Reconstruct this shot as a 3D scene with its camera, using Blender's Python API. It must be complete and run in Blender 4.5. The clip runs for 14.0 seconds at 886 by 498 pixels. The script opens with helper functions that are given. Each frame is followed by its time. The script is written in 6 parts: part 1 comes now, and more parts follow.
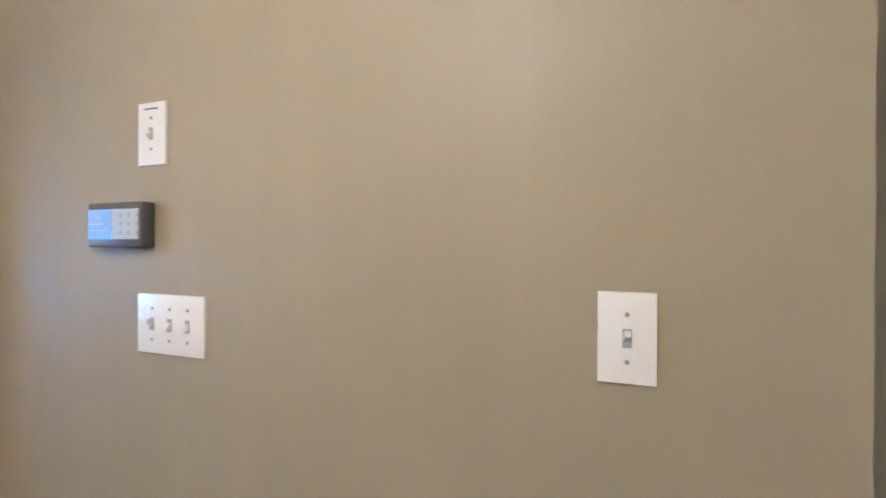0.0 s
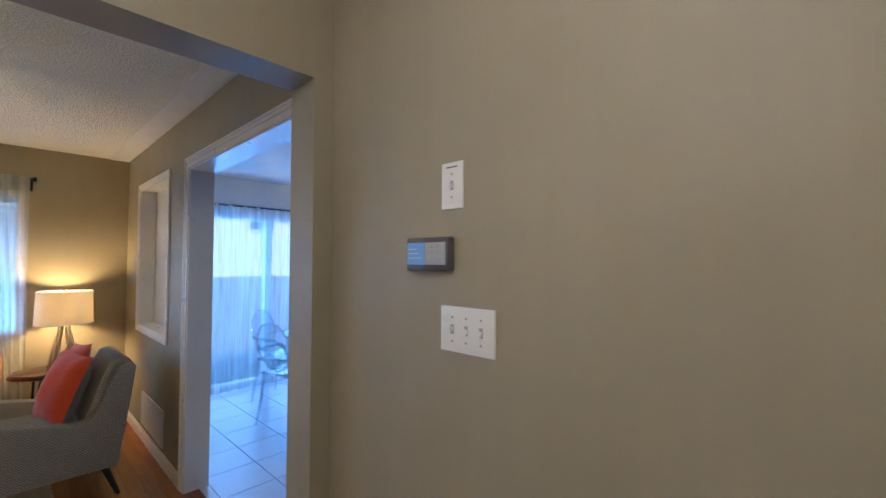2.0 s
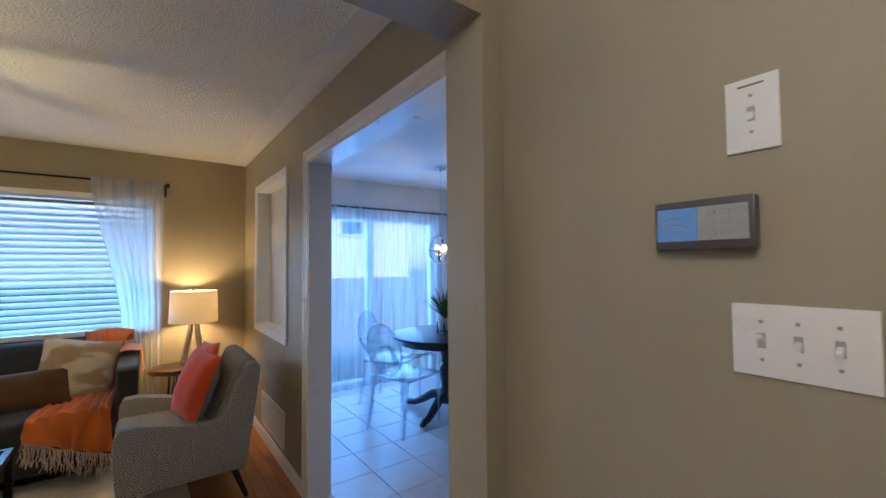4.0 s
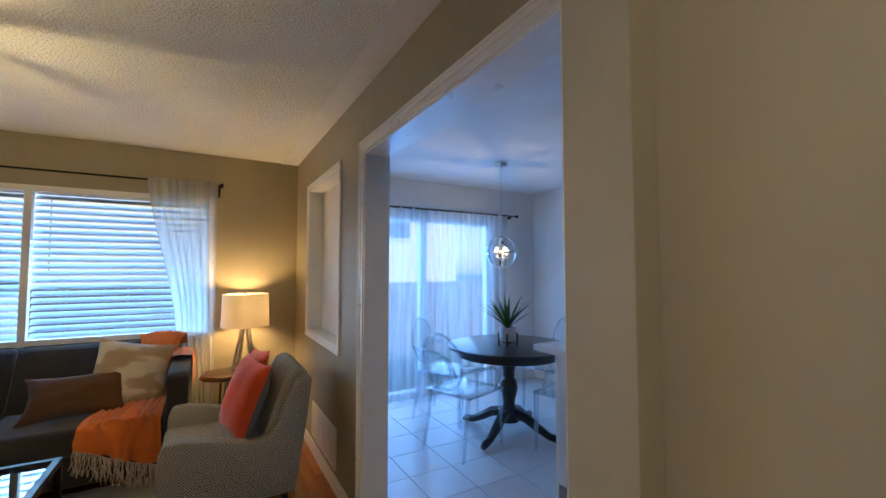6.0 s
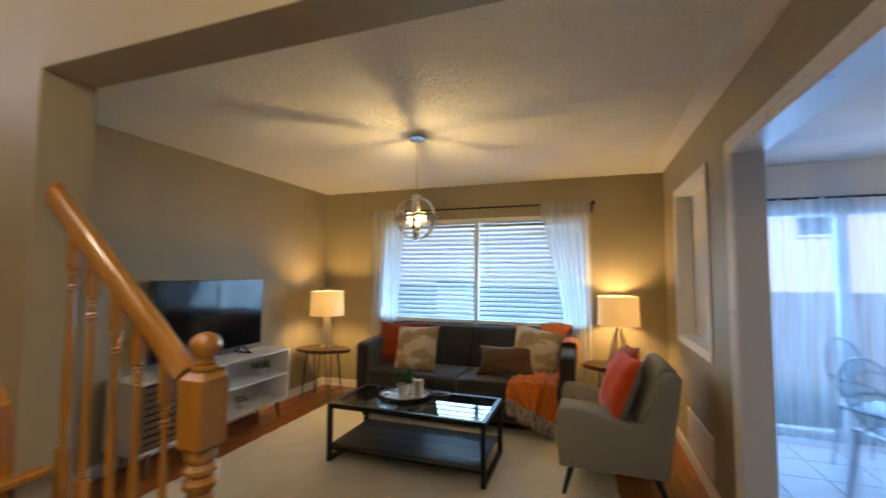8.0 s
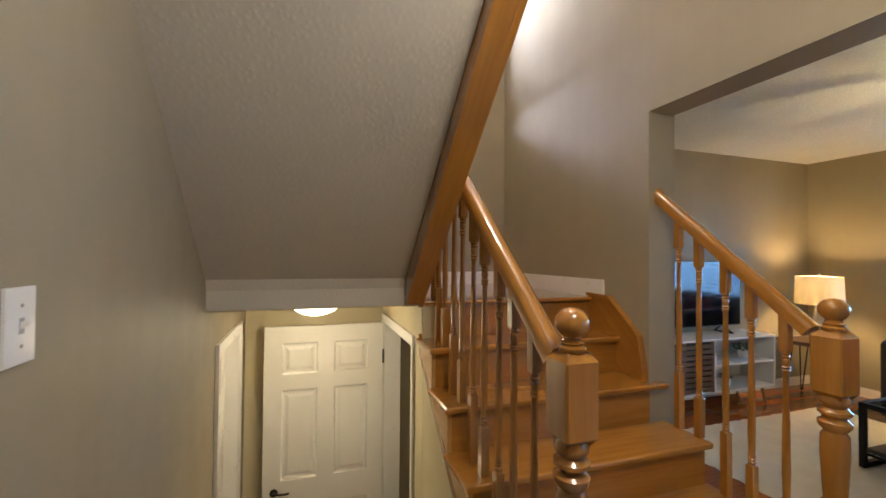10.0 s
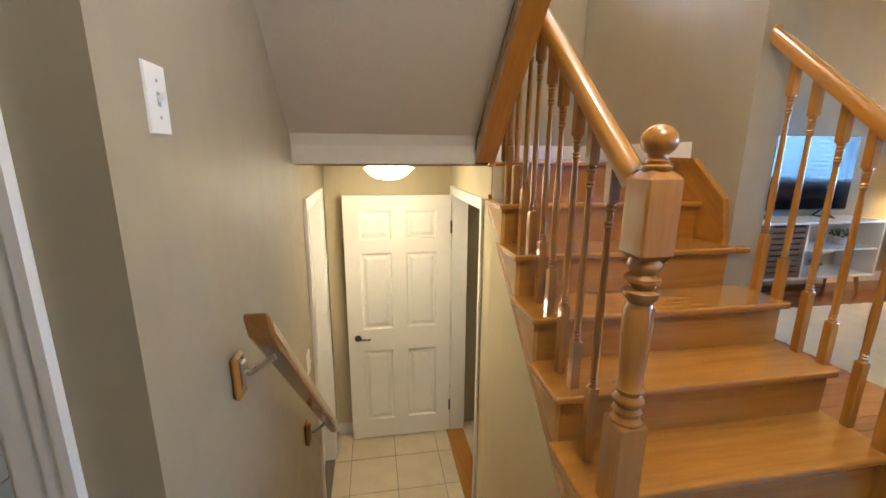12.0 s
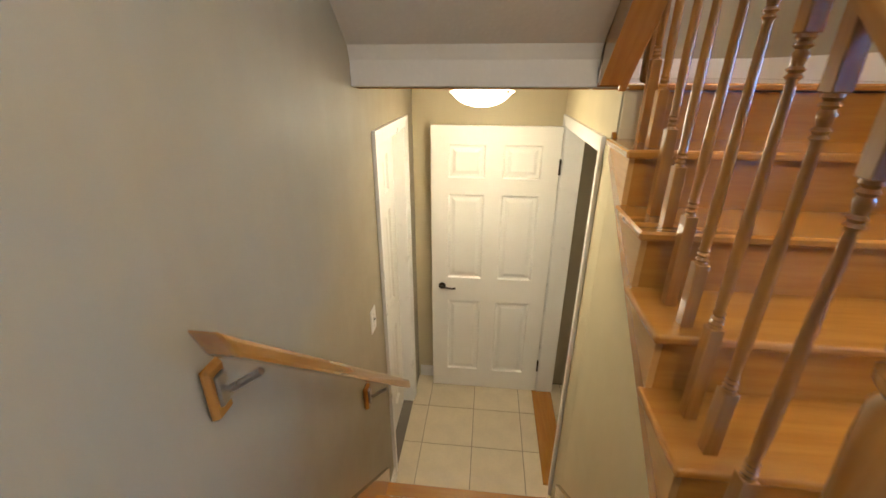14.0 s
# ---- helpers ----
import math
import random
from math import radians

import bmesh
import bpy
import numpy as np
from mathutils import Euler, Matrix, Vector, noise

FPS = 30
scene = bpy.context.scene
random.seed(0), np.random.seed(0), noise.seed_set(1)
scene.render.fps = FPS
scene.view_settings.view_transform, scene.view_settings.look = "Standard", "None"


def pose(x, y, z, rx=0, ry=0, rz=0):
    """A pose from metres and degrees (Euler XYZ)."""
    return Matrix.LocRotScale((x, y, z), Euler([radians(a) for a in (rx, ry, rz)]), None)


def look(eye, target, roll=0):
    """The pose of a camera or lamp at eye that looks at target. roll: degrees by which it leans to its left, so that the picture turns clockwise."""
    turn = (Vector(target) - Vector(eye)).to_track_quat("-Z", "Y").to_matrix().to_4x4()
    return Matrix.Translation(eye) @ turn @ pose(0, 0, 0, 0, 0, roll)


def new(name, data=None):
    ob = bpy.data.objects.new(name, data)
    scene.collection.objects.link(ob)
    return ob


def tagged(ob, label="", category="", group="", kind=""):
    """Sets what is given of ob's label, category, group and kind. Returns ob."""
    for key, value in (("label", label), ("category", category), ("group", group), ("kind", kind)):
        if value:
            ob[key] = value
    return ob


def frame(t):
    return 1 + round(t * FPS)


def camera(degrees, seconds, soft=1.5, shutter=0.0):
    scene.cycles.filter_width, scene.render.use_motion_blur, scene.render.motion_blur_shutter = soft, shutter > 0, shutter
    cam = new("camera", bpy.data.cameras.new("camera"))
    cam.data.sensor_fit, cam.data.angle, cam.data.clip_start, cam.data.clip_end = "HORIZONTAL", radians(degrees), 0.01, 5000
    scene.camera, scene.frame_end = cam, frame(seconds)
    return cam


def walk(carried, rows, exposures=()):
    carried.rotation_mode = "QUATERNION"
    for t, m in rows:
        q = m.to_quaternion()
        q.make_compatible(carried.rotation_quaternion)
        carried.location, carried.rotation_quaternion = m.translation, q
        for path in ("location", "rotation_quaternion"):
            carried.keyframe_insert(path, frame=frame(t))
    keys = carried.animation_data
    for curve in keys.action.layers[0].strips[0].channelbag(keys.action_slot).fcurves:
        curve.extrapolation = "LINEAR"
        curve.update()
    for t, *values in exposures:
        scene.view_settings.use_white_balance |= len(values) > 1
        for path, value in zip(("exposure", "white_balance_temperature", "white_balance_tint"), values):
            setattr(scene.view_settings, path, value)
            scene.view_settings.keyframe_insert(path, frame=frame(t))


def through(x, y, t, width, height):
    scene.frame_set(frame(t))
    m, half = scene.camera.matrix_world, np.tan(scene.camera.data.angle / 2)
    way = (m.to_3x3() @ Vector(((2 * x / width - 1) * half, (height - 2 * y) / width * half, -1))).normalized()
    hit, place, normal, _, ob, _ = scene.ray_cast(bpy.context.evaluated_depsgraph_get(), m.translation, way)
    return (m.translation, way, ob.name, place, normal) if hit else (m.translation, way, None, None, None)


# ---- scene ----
cam = camera(94.6, 14.0, 1.5, 0.25)
PATH = [
    (0, (0.19, 0.181, 1.431), (-0.46, 2.073, 1.424), 0.2),
    (0.5, (0.184, 0.104, 1.432), (-0.715, 1.891, 1.446), 0.3),
    (1, (0.19, 0.07, 1.445), (-0.92, 1.733, 1.472), 0.2),
    (1.5, (0.146, 0.012, 1.461), (-1.119, 1.56, 1.507), 0.2),
    (2, (0.102, -0.032, 1.454), (-1.269, 1.422, 1.514), 0.2),
    (2.5, (0.045, -0.069, 1.435), (-1.403, 1.309, 1.506), 0.3),
    (3, (-0.072, -0.04, 1.412), (-1.578, 1.273, 1.491), 0.2),
    (3.2, (-0.133, -0.018, 1.418), (-1.68, 1.248, 1.481), -0.1),
    (5.3, (-0.623, -0.121, 1.385), (-2.282, 0.991, 1.487), -0.2),
    (5.5, (-0.646, -0.093, 1.386), (-2.32, 0.997, 1.486), -0.2),
    (6, (-0.712, 0.014, 1.401), (-2.445, 1.008, 1.5), -0.0),
    (6.5, (-0.785, 0.119, 1.392), (-2.613, 0.925, 1.495), 0.1),
    (7, (-0.725, 0.151, 1.41), (-2.656, 0.659, 1.51), 0.2),
    (7.5, (-0.567, 0.117, 1.389), (-2.563, 0.134, 1.51), 0.2),
    (8, (-0.354, 0.015, 1.396), (-2.238, -0.643, 1.517), 0.3),
    (8.5, (-0.038, -0.056, 1.41), (-1.591, -1.311, 1.532), 0.4),
    (9, (0.203, -0.113, 1.406), (-0.946, -1.745, 1.525), 0.2),
    (9.2, (0.274, -0.133, 1.392), (-0.733, -1.856, 1.513), 0.2),
    (11.3, (0.471, -0.092, 1.269), (0.053, -2.036, 1.054), 0.3),
    (11.5, (0.47, -0.091, 1.234), (0.074, -2.032, 0.956), 0.3),
    (12, (0.47, -0.087, 1.161), (0.14, -2.007, 0.71), 0.4),
    (12.5, (0.46, -0.09, 1.13), (0.217, -1.98, 0.523), 0.4),
    (13, (0.413, -0.151, 1.131), (0.289, -2.014, 0.415), 0.2),
    (13.5, (0.366, -0.293, 1.161), (0.389, -2.136, 0.386), 0.0),
    (14, (0.328, -0.541, 1.163), (0.528, -2.365, 0.368), 0.0),
]
walk(cam, [(t, look(eye, target, roll)) for t, eye, target, roll in PATH],
     [(0, 1.0, 6050, 13), (0.5, 0.42, 5950, 14), (1, 0.46, 5950, 10), (1.5, 0.28, 5950, 10), (3, 0.02, 6000, 10), (5.3, 0.08, 6600, 10), (6.5, -0.02, 7050, 10),
      (7.5, -0.1, 7350, 10), (8, 0.1, 8200, 10), (8.5, 0.03, 7800, 10), (9.2, -0.02, 7200, 10), (11.3, 1.04, 6350, 10), (12.5, 1.1, 6600, 10), (14, 1.08, 6350, 10)])

# ---- world, sun, large lights ----
world = bpy.data.worlds.new("sky")
scene.world = world
world.use_nodes = True
wn = world.node_tree
wn.nodes.clear()
sky = wn.nodes.new("ShaderNodeTexSky")
sky.sky_type, sky.sun_disc = "NISHITA", False
sky.sun_elevation, sky.sun_rotation = radians(48), radians(80)
wbg = wn.nodes.new("ShaderNodeBackground")
wbg.inputs["Strength"].default_value = 0.15
wout = wn.nodes.new("ShaderNodeOutputWorld")
wn.links.new(sky.outputs[0], wbg.inputs["Color"])
wn.links.new(wbg.outputs[0], wout.inputs["Surface"])


def lamp(name, kind, m, power, colour, size=0.05, size_y=None):
    data = bpy.data.lights.new(name, kind)
    data.energy, data.color = power, colour
    if kind == "AREA":
        data.shape, data.size, data.size_y = "RECTANGLE", size, size_y or size
    elif kind == "POINT":
        data.shadow_soft_size = size
    else:
        data.angle = size
    ob = new(name, data)
    ob.matrix_world = m
    return ob


WARM = (1.0, 0.75, 0.40)
SOFTWARM = (1.0, 0.80, 0.55)
DAY = (0.26, 0.56, 1.0)
lamp("sun", "SUN", look((12, 2.2, 14), (0, 0, 0)), 3.7, (1.0, 0.95, 0.86), radians(0.5))
# daylight through the three openings
lamp("sky_light_living", "AREA", look((-5.45, -1.14, 1.10), (-3.6, -1.14, 2.10)), 280, DAY, 2.3, 1.3)
lamp("sky_light_kitchen", "AREA", look((-5.35, 2.13, 1.3), (-3.0, 2.13, 1.1)), 74, (0.13, 0.40, 1.0), 1.9, 2.0)
lamp("sky_light_stair", "AREA", look((0.30, -3.75, 3.15), (-1.17, -2.2, 2.55)), 1000, (0.70, 0.76, 1.0), 0.9, 1.2)
# bulbs of the pendants
lamp("pendant_bulb_living", "POINT", pose(-3.08, -1.143, 1.805), 40.0, WARM, 0.012)
lamp("pendant_bulb_kitchen", "POINT", pose(-3.73, 2.37, 1.56), 16, SOFTWARM, 0.012)
lamp("table_bulb_right", "POINT", pose(-4.60, 0.30, 1.05), 33, (1.0, 0.67, 0.31), 0.06)
lamp("table_bulb_left", "POINT", pose(-4.36, -2.78, 1.05), 33, (1.0, 0.67, 0.31), 0.06)
lamp("hall_bulb", "AREA", pose(0.372, -2.62, 0.985), 2.4, (1.0, 0.86, 0.60), 0.2, 0.2)
lamp("hall_glow", "POINT", pose(0.372, -2.62, 0.960), 3.7, (1.0, 0.86, 0.58), 0.09)
# added fill for the dark back hall, set in an invented window opening
lamp("back_hall_fill", "AREA", look((1.8, -3.42, 1.5), (1.8, -2.0, 0.9)), 11, (0.80, 0.88, 1.0), 1.0, 1.1)
# unseen foyer lamp, placed to suit the warm light on the walls
lamp("foyer_bulb", "POINT", pose(-0.10, -0.35, 2.27), 20.5, (1.0, 0.90, 0.78), 0.10)
# unseen fill lamp without a fixture, added to brighten the upper stair walls
lamp("landing_fill", "POINT", pose(-0.35, -1.7, 4.5), 66, (1.0, 0.84, 0.68), 0.15)

# ---- materials ----
def nodes_of(name):
    m = bpy.data.materials.new(name)
    m.use_nodes = True
    nt = m.node_tree
    return m, nt, nt.nodes["Principled BSDF"], nt.nodes, nt.links


def rgba(c):
    return (c[0], c[1], c[2], 1.0)


def coords(nt, scale=(1, 1, 1), rot=(0, 0, 0), turned=False):
    tc = nt.nodes.new("ShaderNodeTexCoord")
    mp = nt.nodes.new("ShaderNodeMapping")
    if turned:
        mp.vector_type, scale = "TEXTURE", tuple(1 / s for s in scale)
    mp.inputs["Scale"].default_value = scale
    mp.inputs["Rotation"].default_value = rot
    nt.links.new(tc.outputs["Object"], mp.inputs["Vector"])
    return mp.outputs[0]


def noise_fac(nt, vec, scale, detail=4.0, rough=0.55):
    n = nt.nodes.new("ShaderNodeTexNoise")
    n.inputs["Scale"].default_value, n.inputs["Detail"].default_value, n.inputs["Roughness"].default_value = scale, detail, rough
    nt.links.new(vec, n.inputs["Vector"])
    return n.outputs["Fac"]


def ramp(nt, fac, stops):
    r = nt.nodes.new("ShaderNodeValToRGB")
    while len(r.color_ramp.elements) < len(stops):
        r.color_ramp.elements.new(0.5)
    for e, (p, c) in zip(r.color_ramp.elements, stops):
        e.position, e.color = p, rgba(c) if isinstance(c, tuple) else (c, c, c, 1)
    nt.links.new(fac, r.inputs[0])
    return r.outputs[0]


def mixed(nt, fac, a, b, mode="MIX"):
    n = nt.nodes.new("ShaderNodeMix")
    n.data_type, n.blend_type = "RGBA", mode
    for sock, v in ((n.inputs[0], fac), (n.inputs[6], a), (n.inputs[7], b)):
        if isinstance(v, (int, float)):
            sock.default_value = v
        elif isinstance(v, tuple):
            sock.default_value = rgba(v)
        else:
            nt.links.new(v, sock)
    return n.outputs[2]


def bumped(nt, bsdf, height, strength, distance):
    b = nt.nodes.new("ShaderNodeBump")
    b.inputs["Strength"].default_value, b.inputs["Distance"].default_value = strength, distance
    nt.links.new(height, b.inputs["Height"])
    nt.links.new(b.outputs[0], bsdf.inputs["Normal"])


def surface(name, colour, rough=0.6, metal=0.0, vary=0.12, scale=3.0, fine=120.0, bump=0.15, depth=0.002, spec=0.5, per_object=0.0):
    """A painted, stone or metal surface: two scales of variation and a fine relief."""
    m, nt, p, n, l = nodes_of(name)
    v = coords(nt)
    lo = tuple(max(0.0, c * (1 - vary)) for c in colour)
    hi = tuple(min(1.0, c * (1 + vary)) for c in colour)
    big = ramp(nt, noise_fac(nt, v, scale), [(0.3, lo), (0.7, hi)])
    f = noise_fac(nt, v, fine, 3)
    col = mixed(nt, 0.25, big, ramp(nt, f, [(0.25, lo), (0.75, hi)]))
    if per_object:
        info = n.new("ShaderNodeObjectInfo")
        k = ramp(nt, info.outputs["Random"], [(0.0, 1 - per_object), (1.0, 1.0)])
        col = mixed(nt, 1.0, col, k, "MULTIPLY")
    l.new(col, p.inputs["Base Color"])
    p.inputs["Metallic"].default_value = metal
    p.inputs["Specular IOR Level"].default_value = spec
    r = ramp(nt, noise_fac(nt, v, scale * 4), [(0.3, max(0.02, rough - 0.06)), (0.7, min(1, rough + 0.06))])
    l.new(r, p.inputs["Roughness"])
    if bump:
        bumped(nt, p, f, bump, depth)
    return m


def wood(name, dark, light, stretch, rough=0.3, coat=0.0, ring=9.0, bump=0.02, per_object=0.0, slope=0.0):
    """Grain runs along the axis with the small stretch."""
    m, nt, p, n, l = nodes_of(name)
    v = coords(nt, stretch, (radians(slope), 0, 0), bool(slope))
    g = noise_fac(nt, v, ring, 6, 0.62)
    f = noise_fac(nt, v, ring * 7, 3, 0.6)
    mid = tuple((a + b) / 2 for a, b in zip(dark, light))
    col = mixed(nt, 0.2, ramp(nt, g, [(0.26, dark), (0.5, mid), (0.8, light)]), ramp(nt, f, [(0.3, dark), (0.7, light)]))
    broad = noise_fac(nt, coords(nt), 1.7, 2)
    col = mixed(nt, 1.0, col, ramp(nt, broad, [(0.25, 0.84), (0.75, 1.0)]), "MULTIPLY")
    if per_object:
        info = n.new("ShaderNodeObjectInfo")
        col = mixed(nt, 1.0, col, ramp(nt, info.outputs["Random"], [(0.0, 1 - per_object), (1.0, 1.0)]), "MULTIPLY")
    l.new(col, p.inputs["Base Color"])
    l.new(ramp(nt, g, [(0.3, rough + 0.02), (0.7, max(0.05, rough - 0.02))]), p.inputs["Roughness"])
    p.inputs["Coat Weight"].default_value = coat
    p.inputs["Coat Roughness"].default_value = 0.07
    bumped(nt, p, f, bump, 0.001)
    return m


def wall_paint(name, colour, grain=95.0, rough=0.55):
    """Rolled eggshell paint: faint roller marks, broad unevenness, an orange-peel relief."""
    m, nt, p, n, l = nodes_of(name)
    v = coords(nt)
    lo, hi = tuple(c * 0.93 for c in colour), tuple(min(1, c * 1.06) for c in colour)
    col = ramp(nt, noise_fac(nt, v, 1.3, 3), [(0.3, lo), (0.7, hi)])
    streak = noise_fac(nt, coords(nt, (14, 14, 0.8)), 1.0, 3)
    col = mixed(nt, 1.0, col, ramp(nt, streak, [(0.3, 0.965), (0.7, 1.0)]), "MULTIPLY")
    l.new(col, p.inputs["Base Color"])
    l.new(ramp(nt, noise_fac(nt, v, 9), [(0.3, rough - 0.07), (0.7, rough + 0.05)]), p.inputs["Roughness"])
    p.inputs["Specular IOR Level"].default_value = 0.4
    h = mixed(nt, 0.5, noise_fac(nt, v, grain, 2), noise_fac(nt, v, grain * 3.5, 2))
    bumped(nt, p, h, 0.22, 0.0016)
    return m


def popcorn(name, colour, scale=75.0, strength=0.9, depth=0.008, hollow_shade=0.78):
    m, nt, p, n, l = nodes_of(name)
    v = coords(nt)
    vor = n.new("ShaderNodeTexVoronoi")
    vor.inputs["Scale"].default_value = scale
    l.new(v, vor.inputs["Vector"])
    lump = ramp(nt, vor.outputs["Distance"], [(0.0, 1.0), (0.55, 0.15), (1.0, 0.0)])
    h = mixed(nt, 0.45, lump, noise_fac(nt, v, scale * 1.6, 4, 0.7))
    # shade in the hollows between lumps is multiplied into the base colour
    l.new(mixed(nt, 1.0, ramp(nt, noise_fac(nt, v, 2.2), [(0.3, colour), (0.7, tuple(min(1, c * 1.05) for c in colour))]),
                ramp(nt, h, [(0.2, hollow_shade), (0.7, 1.0)]), "MULTIPLY"), p.inputs["Base Color"])
    p.inputs["Roughness"].default_value = 0.92
    p.inputs["Specular IOR Level"].default_value = 0.15
    bumped(nt, p, h, strength, depth)
    return m


def fabric(name, colour, weave=420.0, vary=0.2, bump=0.5, rough=0.95, sheen=0.25):
    m, nt, p, n, l = nodes_of(name)
    v = coords(nt)
    lo, hi = tuple(c * (1 - vary) for c in colour), tuple(min(1, c * (1 + vary)) for c in colour)
    wave_h = n.new("ShaderNodeTexWave")
    wave_h.inputs["Scale"].default_value, wave_h.inputs["Distortion"].default_value = weave / 6.3, 1.5
    l.new(coords(nt, (1, 1, 1), (0.4, 0.6, 0.3)), wave_h.inputs["Vector"])
    t = mixed(nt, 0.5, wave_h.outputs["Fac"], noise_fac(nt, v, weave, 2))
    col = mixed(nt, 0.55, ramp(nt, noise_fac(nt, v, 6), [(0.3, lo), (0.7, hi)]), ramp(nt, t, [(0.3, lo), (0.7, hi)]))
    l.new(col, p.inputs["Base Color"])
    p.inputs["Roughness"].default_value = rough
    p.inputs["Specular IOR Level"].default_value = 0.15
    p.inputs["Sheen Weight"].default_value = sheen
    bumped(nt, p, t, bump, 0.0012)
    return m


def glow(name, colour, strength, base=(0.8, 0.8, 0.8)):
    m, nt, p, n, l = nodes_of(name)
    p.inputs["Base Color"].default_value = rgba(base)
    p.inputs["Emission Color"].default_value = rgba(colour)
    p.inputs["Emission Strength"].default_value = strength
    p.inputs["Roughness"].default_value = 0.4
    return m


def clear(name, colour=(1, 1, 1), rough=0.0, ior=1.45, alpha=1.0):
    m, nt, p, n, l = nodes_of(name)
    p.inputs["Base Color"].default_value = rgba(colour)
    p.inputs["Transmission Weight"].default_value = 1.0
    p.inputs["Roughness"].default_value = rough
    p.inputs["IOR"].default_value = ior
    return m


def pane_glass(name, tint=(0.95, 0.98, 1.0), gloss=0.08):
    """Flat thin glass: mostly clear, with a mirror's share that grows at a slant."""
    m, nt, p, n, l = nodes_of(name)
    nt.nodes.remove(p)
    out = n["Material Output"]
    tr, gl, mix, lw = n.new("ShaderNodeBsdfTransparent"), n.new("ShaderNodeBsdfGlossy"), n.new("ShaderNodeMixShader"), n.new("ShaderNodeLayerWeight")
    tr.inputs[0].default_value = rgba(tint)
    gl.inputs["Roughness"].default_value = 0.02
    l.new(ramp(nt, lw.outputs["Facing"], [(0.0, gloss * 0.5), (0.55, gloss), (0.8, gloss * 2.5), (1.0, min(0.75, gloss * 8))]), mix.inputs[0])
    l.new(tr.outputs[0], mix.inputs[1])
    l.new(gl.outputs[0], mix.inputs[2])
    l.new(mix.outputs[0], out.inputs["Surface"])
    return m


def sheer(name, colour, open_share):
    """Fine voile: part open weave, part cloth that lets light through."""
    m, nt, p, n, l = nodes_of(name)
    nt.nodes.remove(p)
    out = n["Material Output"]
    tr, df, tl = n.new("ShaderNodeBsdfTransparent"), n.new("ShaderNodeBsdfDiffuse"), n.new("ShaderNodeBsdfTranslucent")
    m1, m2 = n.new("ShaderNodeMixShader"), n.new("ShaderNodeMixShader")
    col = ramp(nt, noise_fac(nt, coords(nt, (1, 12, 0.6)), 3, 3), [(0.3, tuple(c * 0.92 for c in colour)), (0.7, colour)])
    l.new(col, df.inputs[0])
    l.new(col, tl.inputs[0])
    m1.inputs[0].default_value = 0.62
    l.new(df.outputs[0], m1.inputs[1])
    l.new(tl.outputs[0], m1.inputs[2])
    l.new(ramp(nt, noise_fac(nt, coords(nt, (1, 10, 0.5)), 2.5, 3), [(0.3, open_share * 0.8), (0.7, open_share * 1.15)]), m2.inputs[0])
    l.new(m1.outputs[0], m2.inputs[1])
    l.new(tr.outputs[0], m2.inputs[2])
    l.new(m2.outputs[0], out.inputs["Surface"])
    return m


def shining_cloth(name, colour, through):
    """Cloth or thin plastic that is lit through from behind."""
    m, nt, p, n, l = nodes_of(name)
    out = n["Material Output"]
    tl, mix = n.new("ShaderNodeBsdfTranslucent"), n.new("ShaderNodeMixShader")
    col = ramp(nt, noise_fac(nt, coords(nt), 160, 2), [(0.3, tuple(c * 0.93 for c in colour)), (0.7, colour)])
    l.new(col, p.inputs["Base Color"])
    l.new(col, tl.inputs[0])
    p.inputs["Roughness"].default_value = 0.6
    mix.inputs[0].default_value = through
    l.new(p.outputs[0], mix.inputs[1])
    l.new(tl.outputs[0], mix.inputs[2])
    l.new(mix.outputs[0], out.inputs["Surface"])
    return m


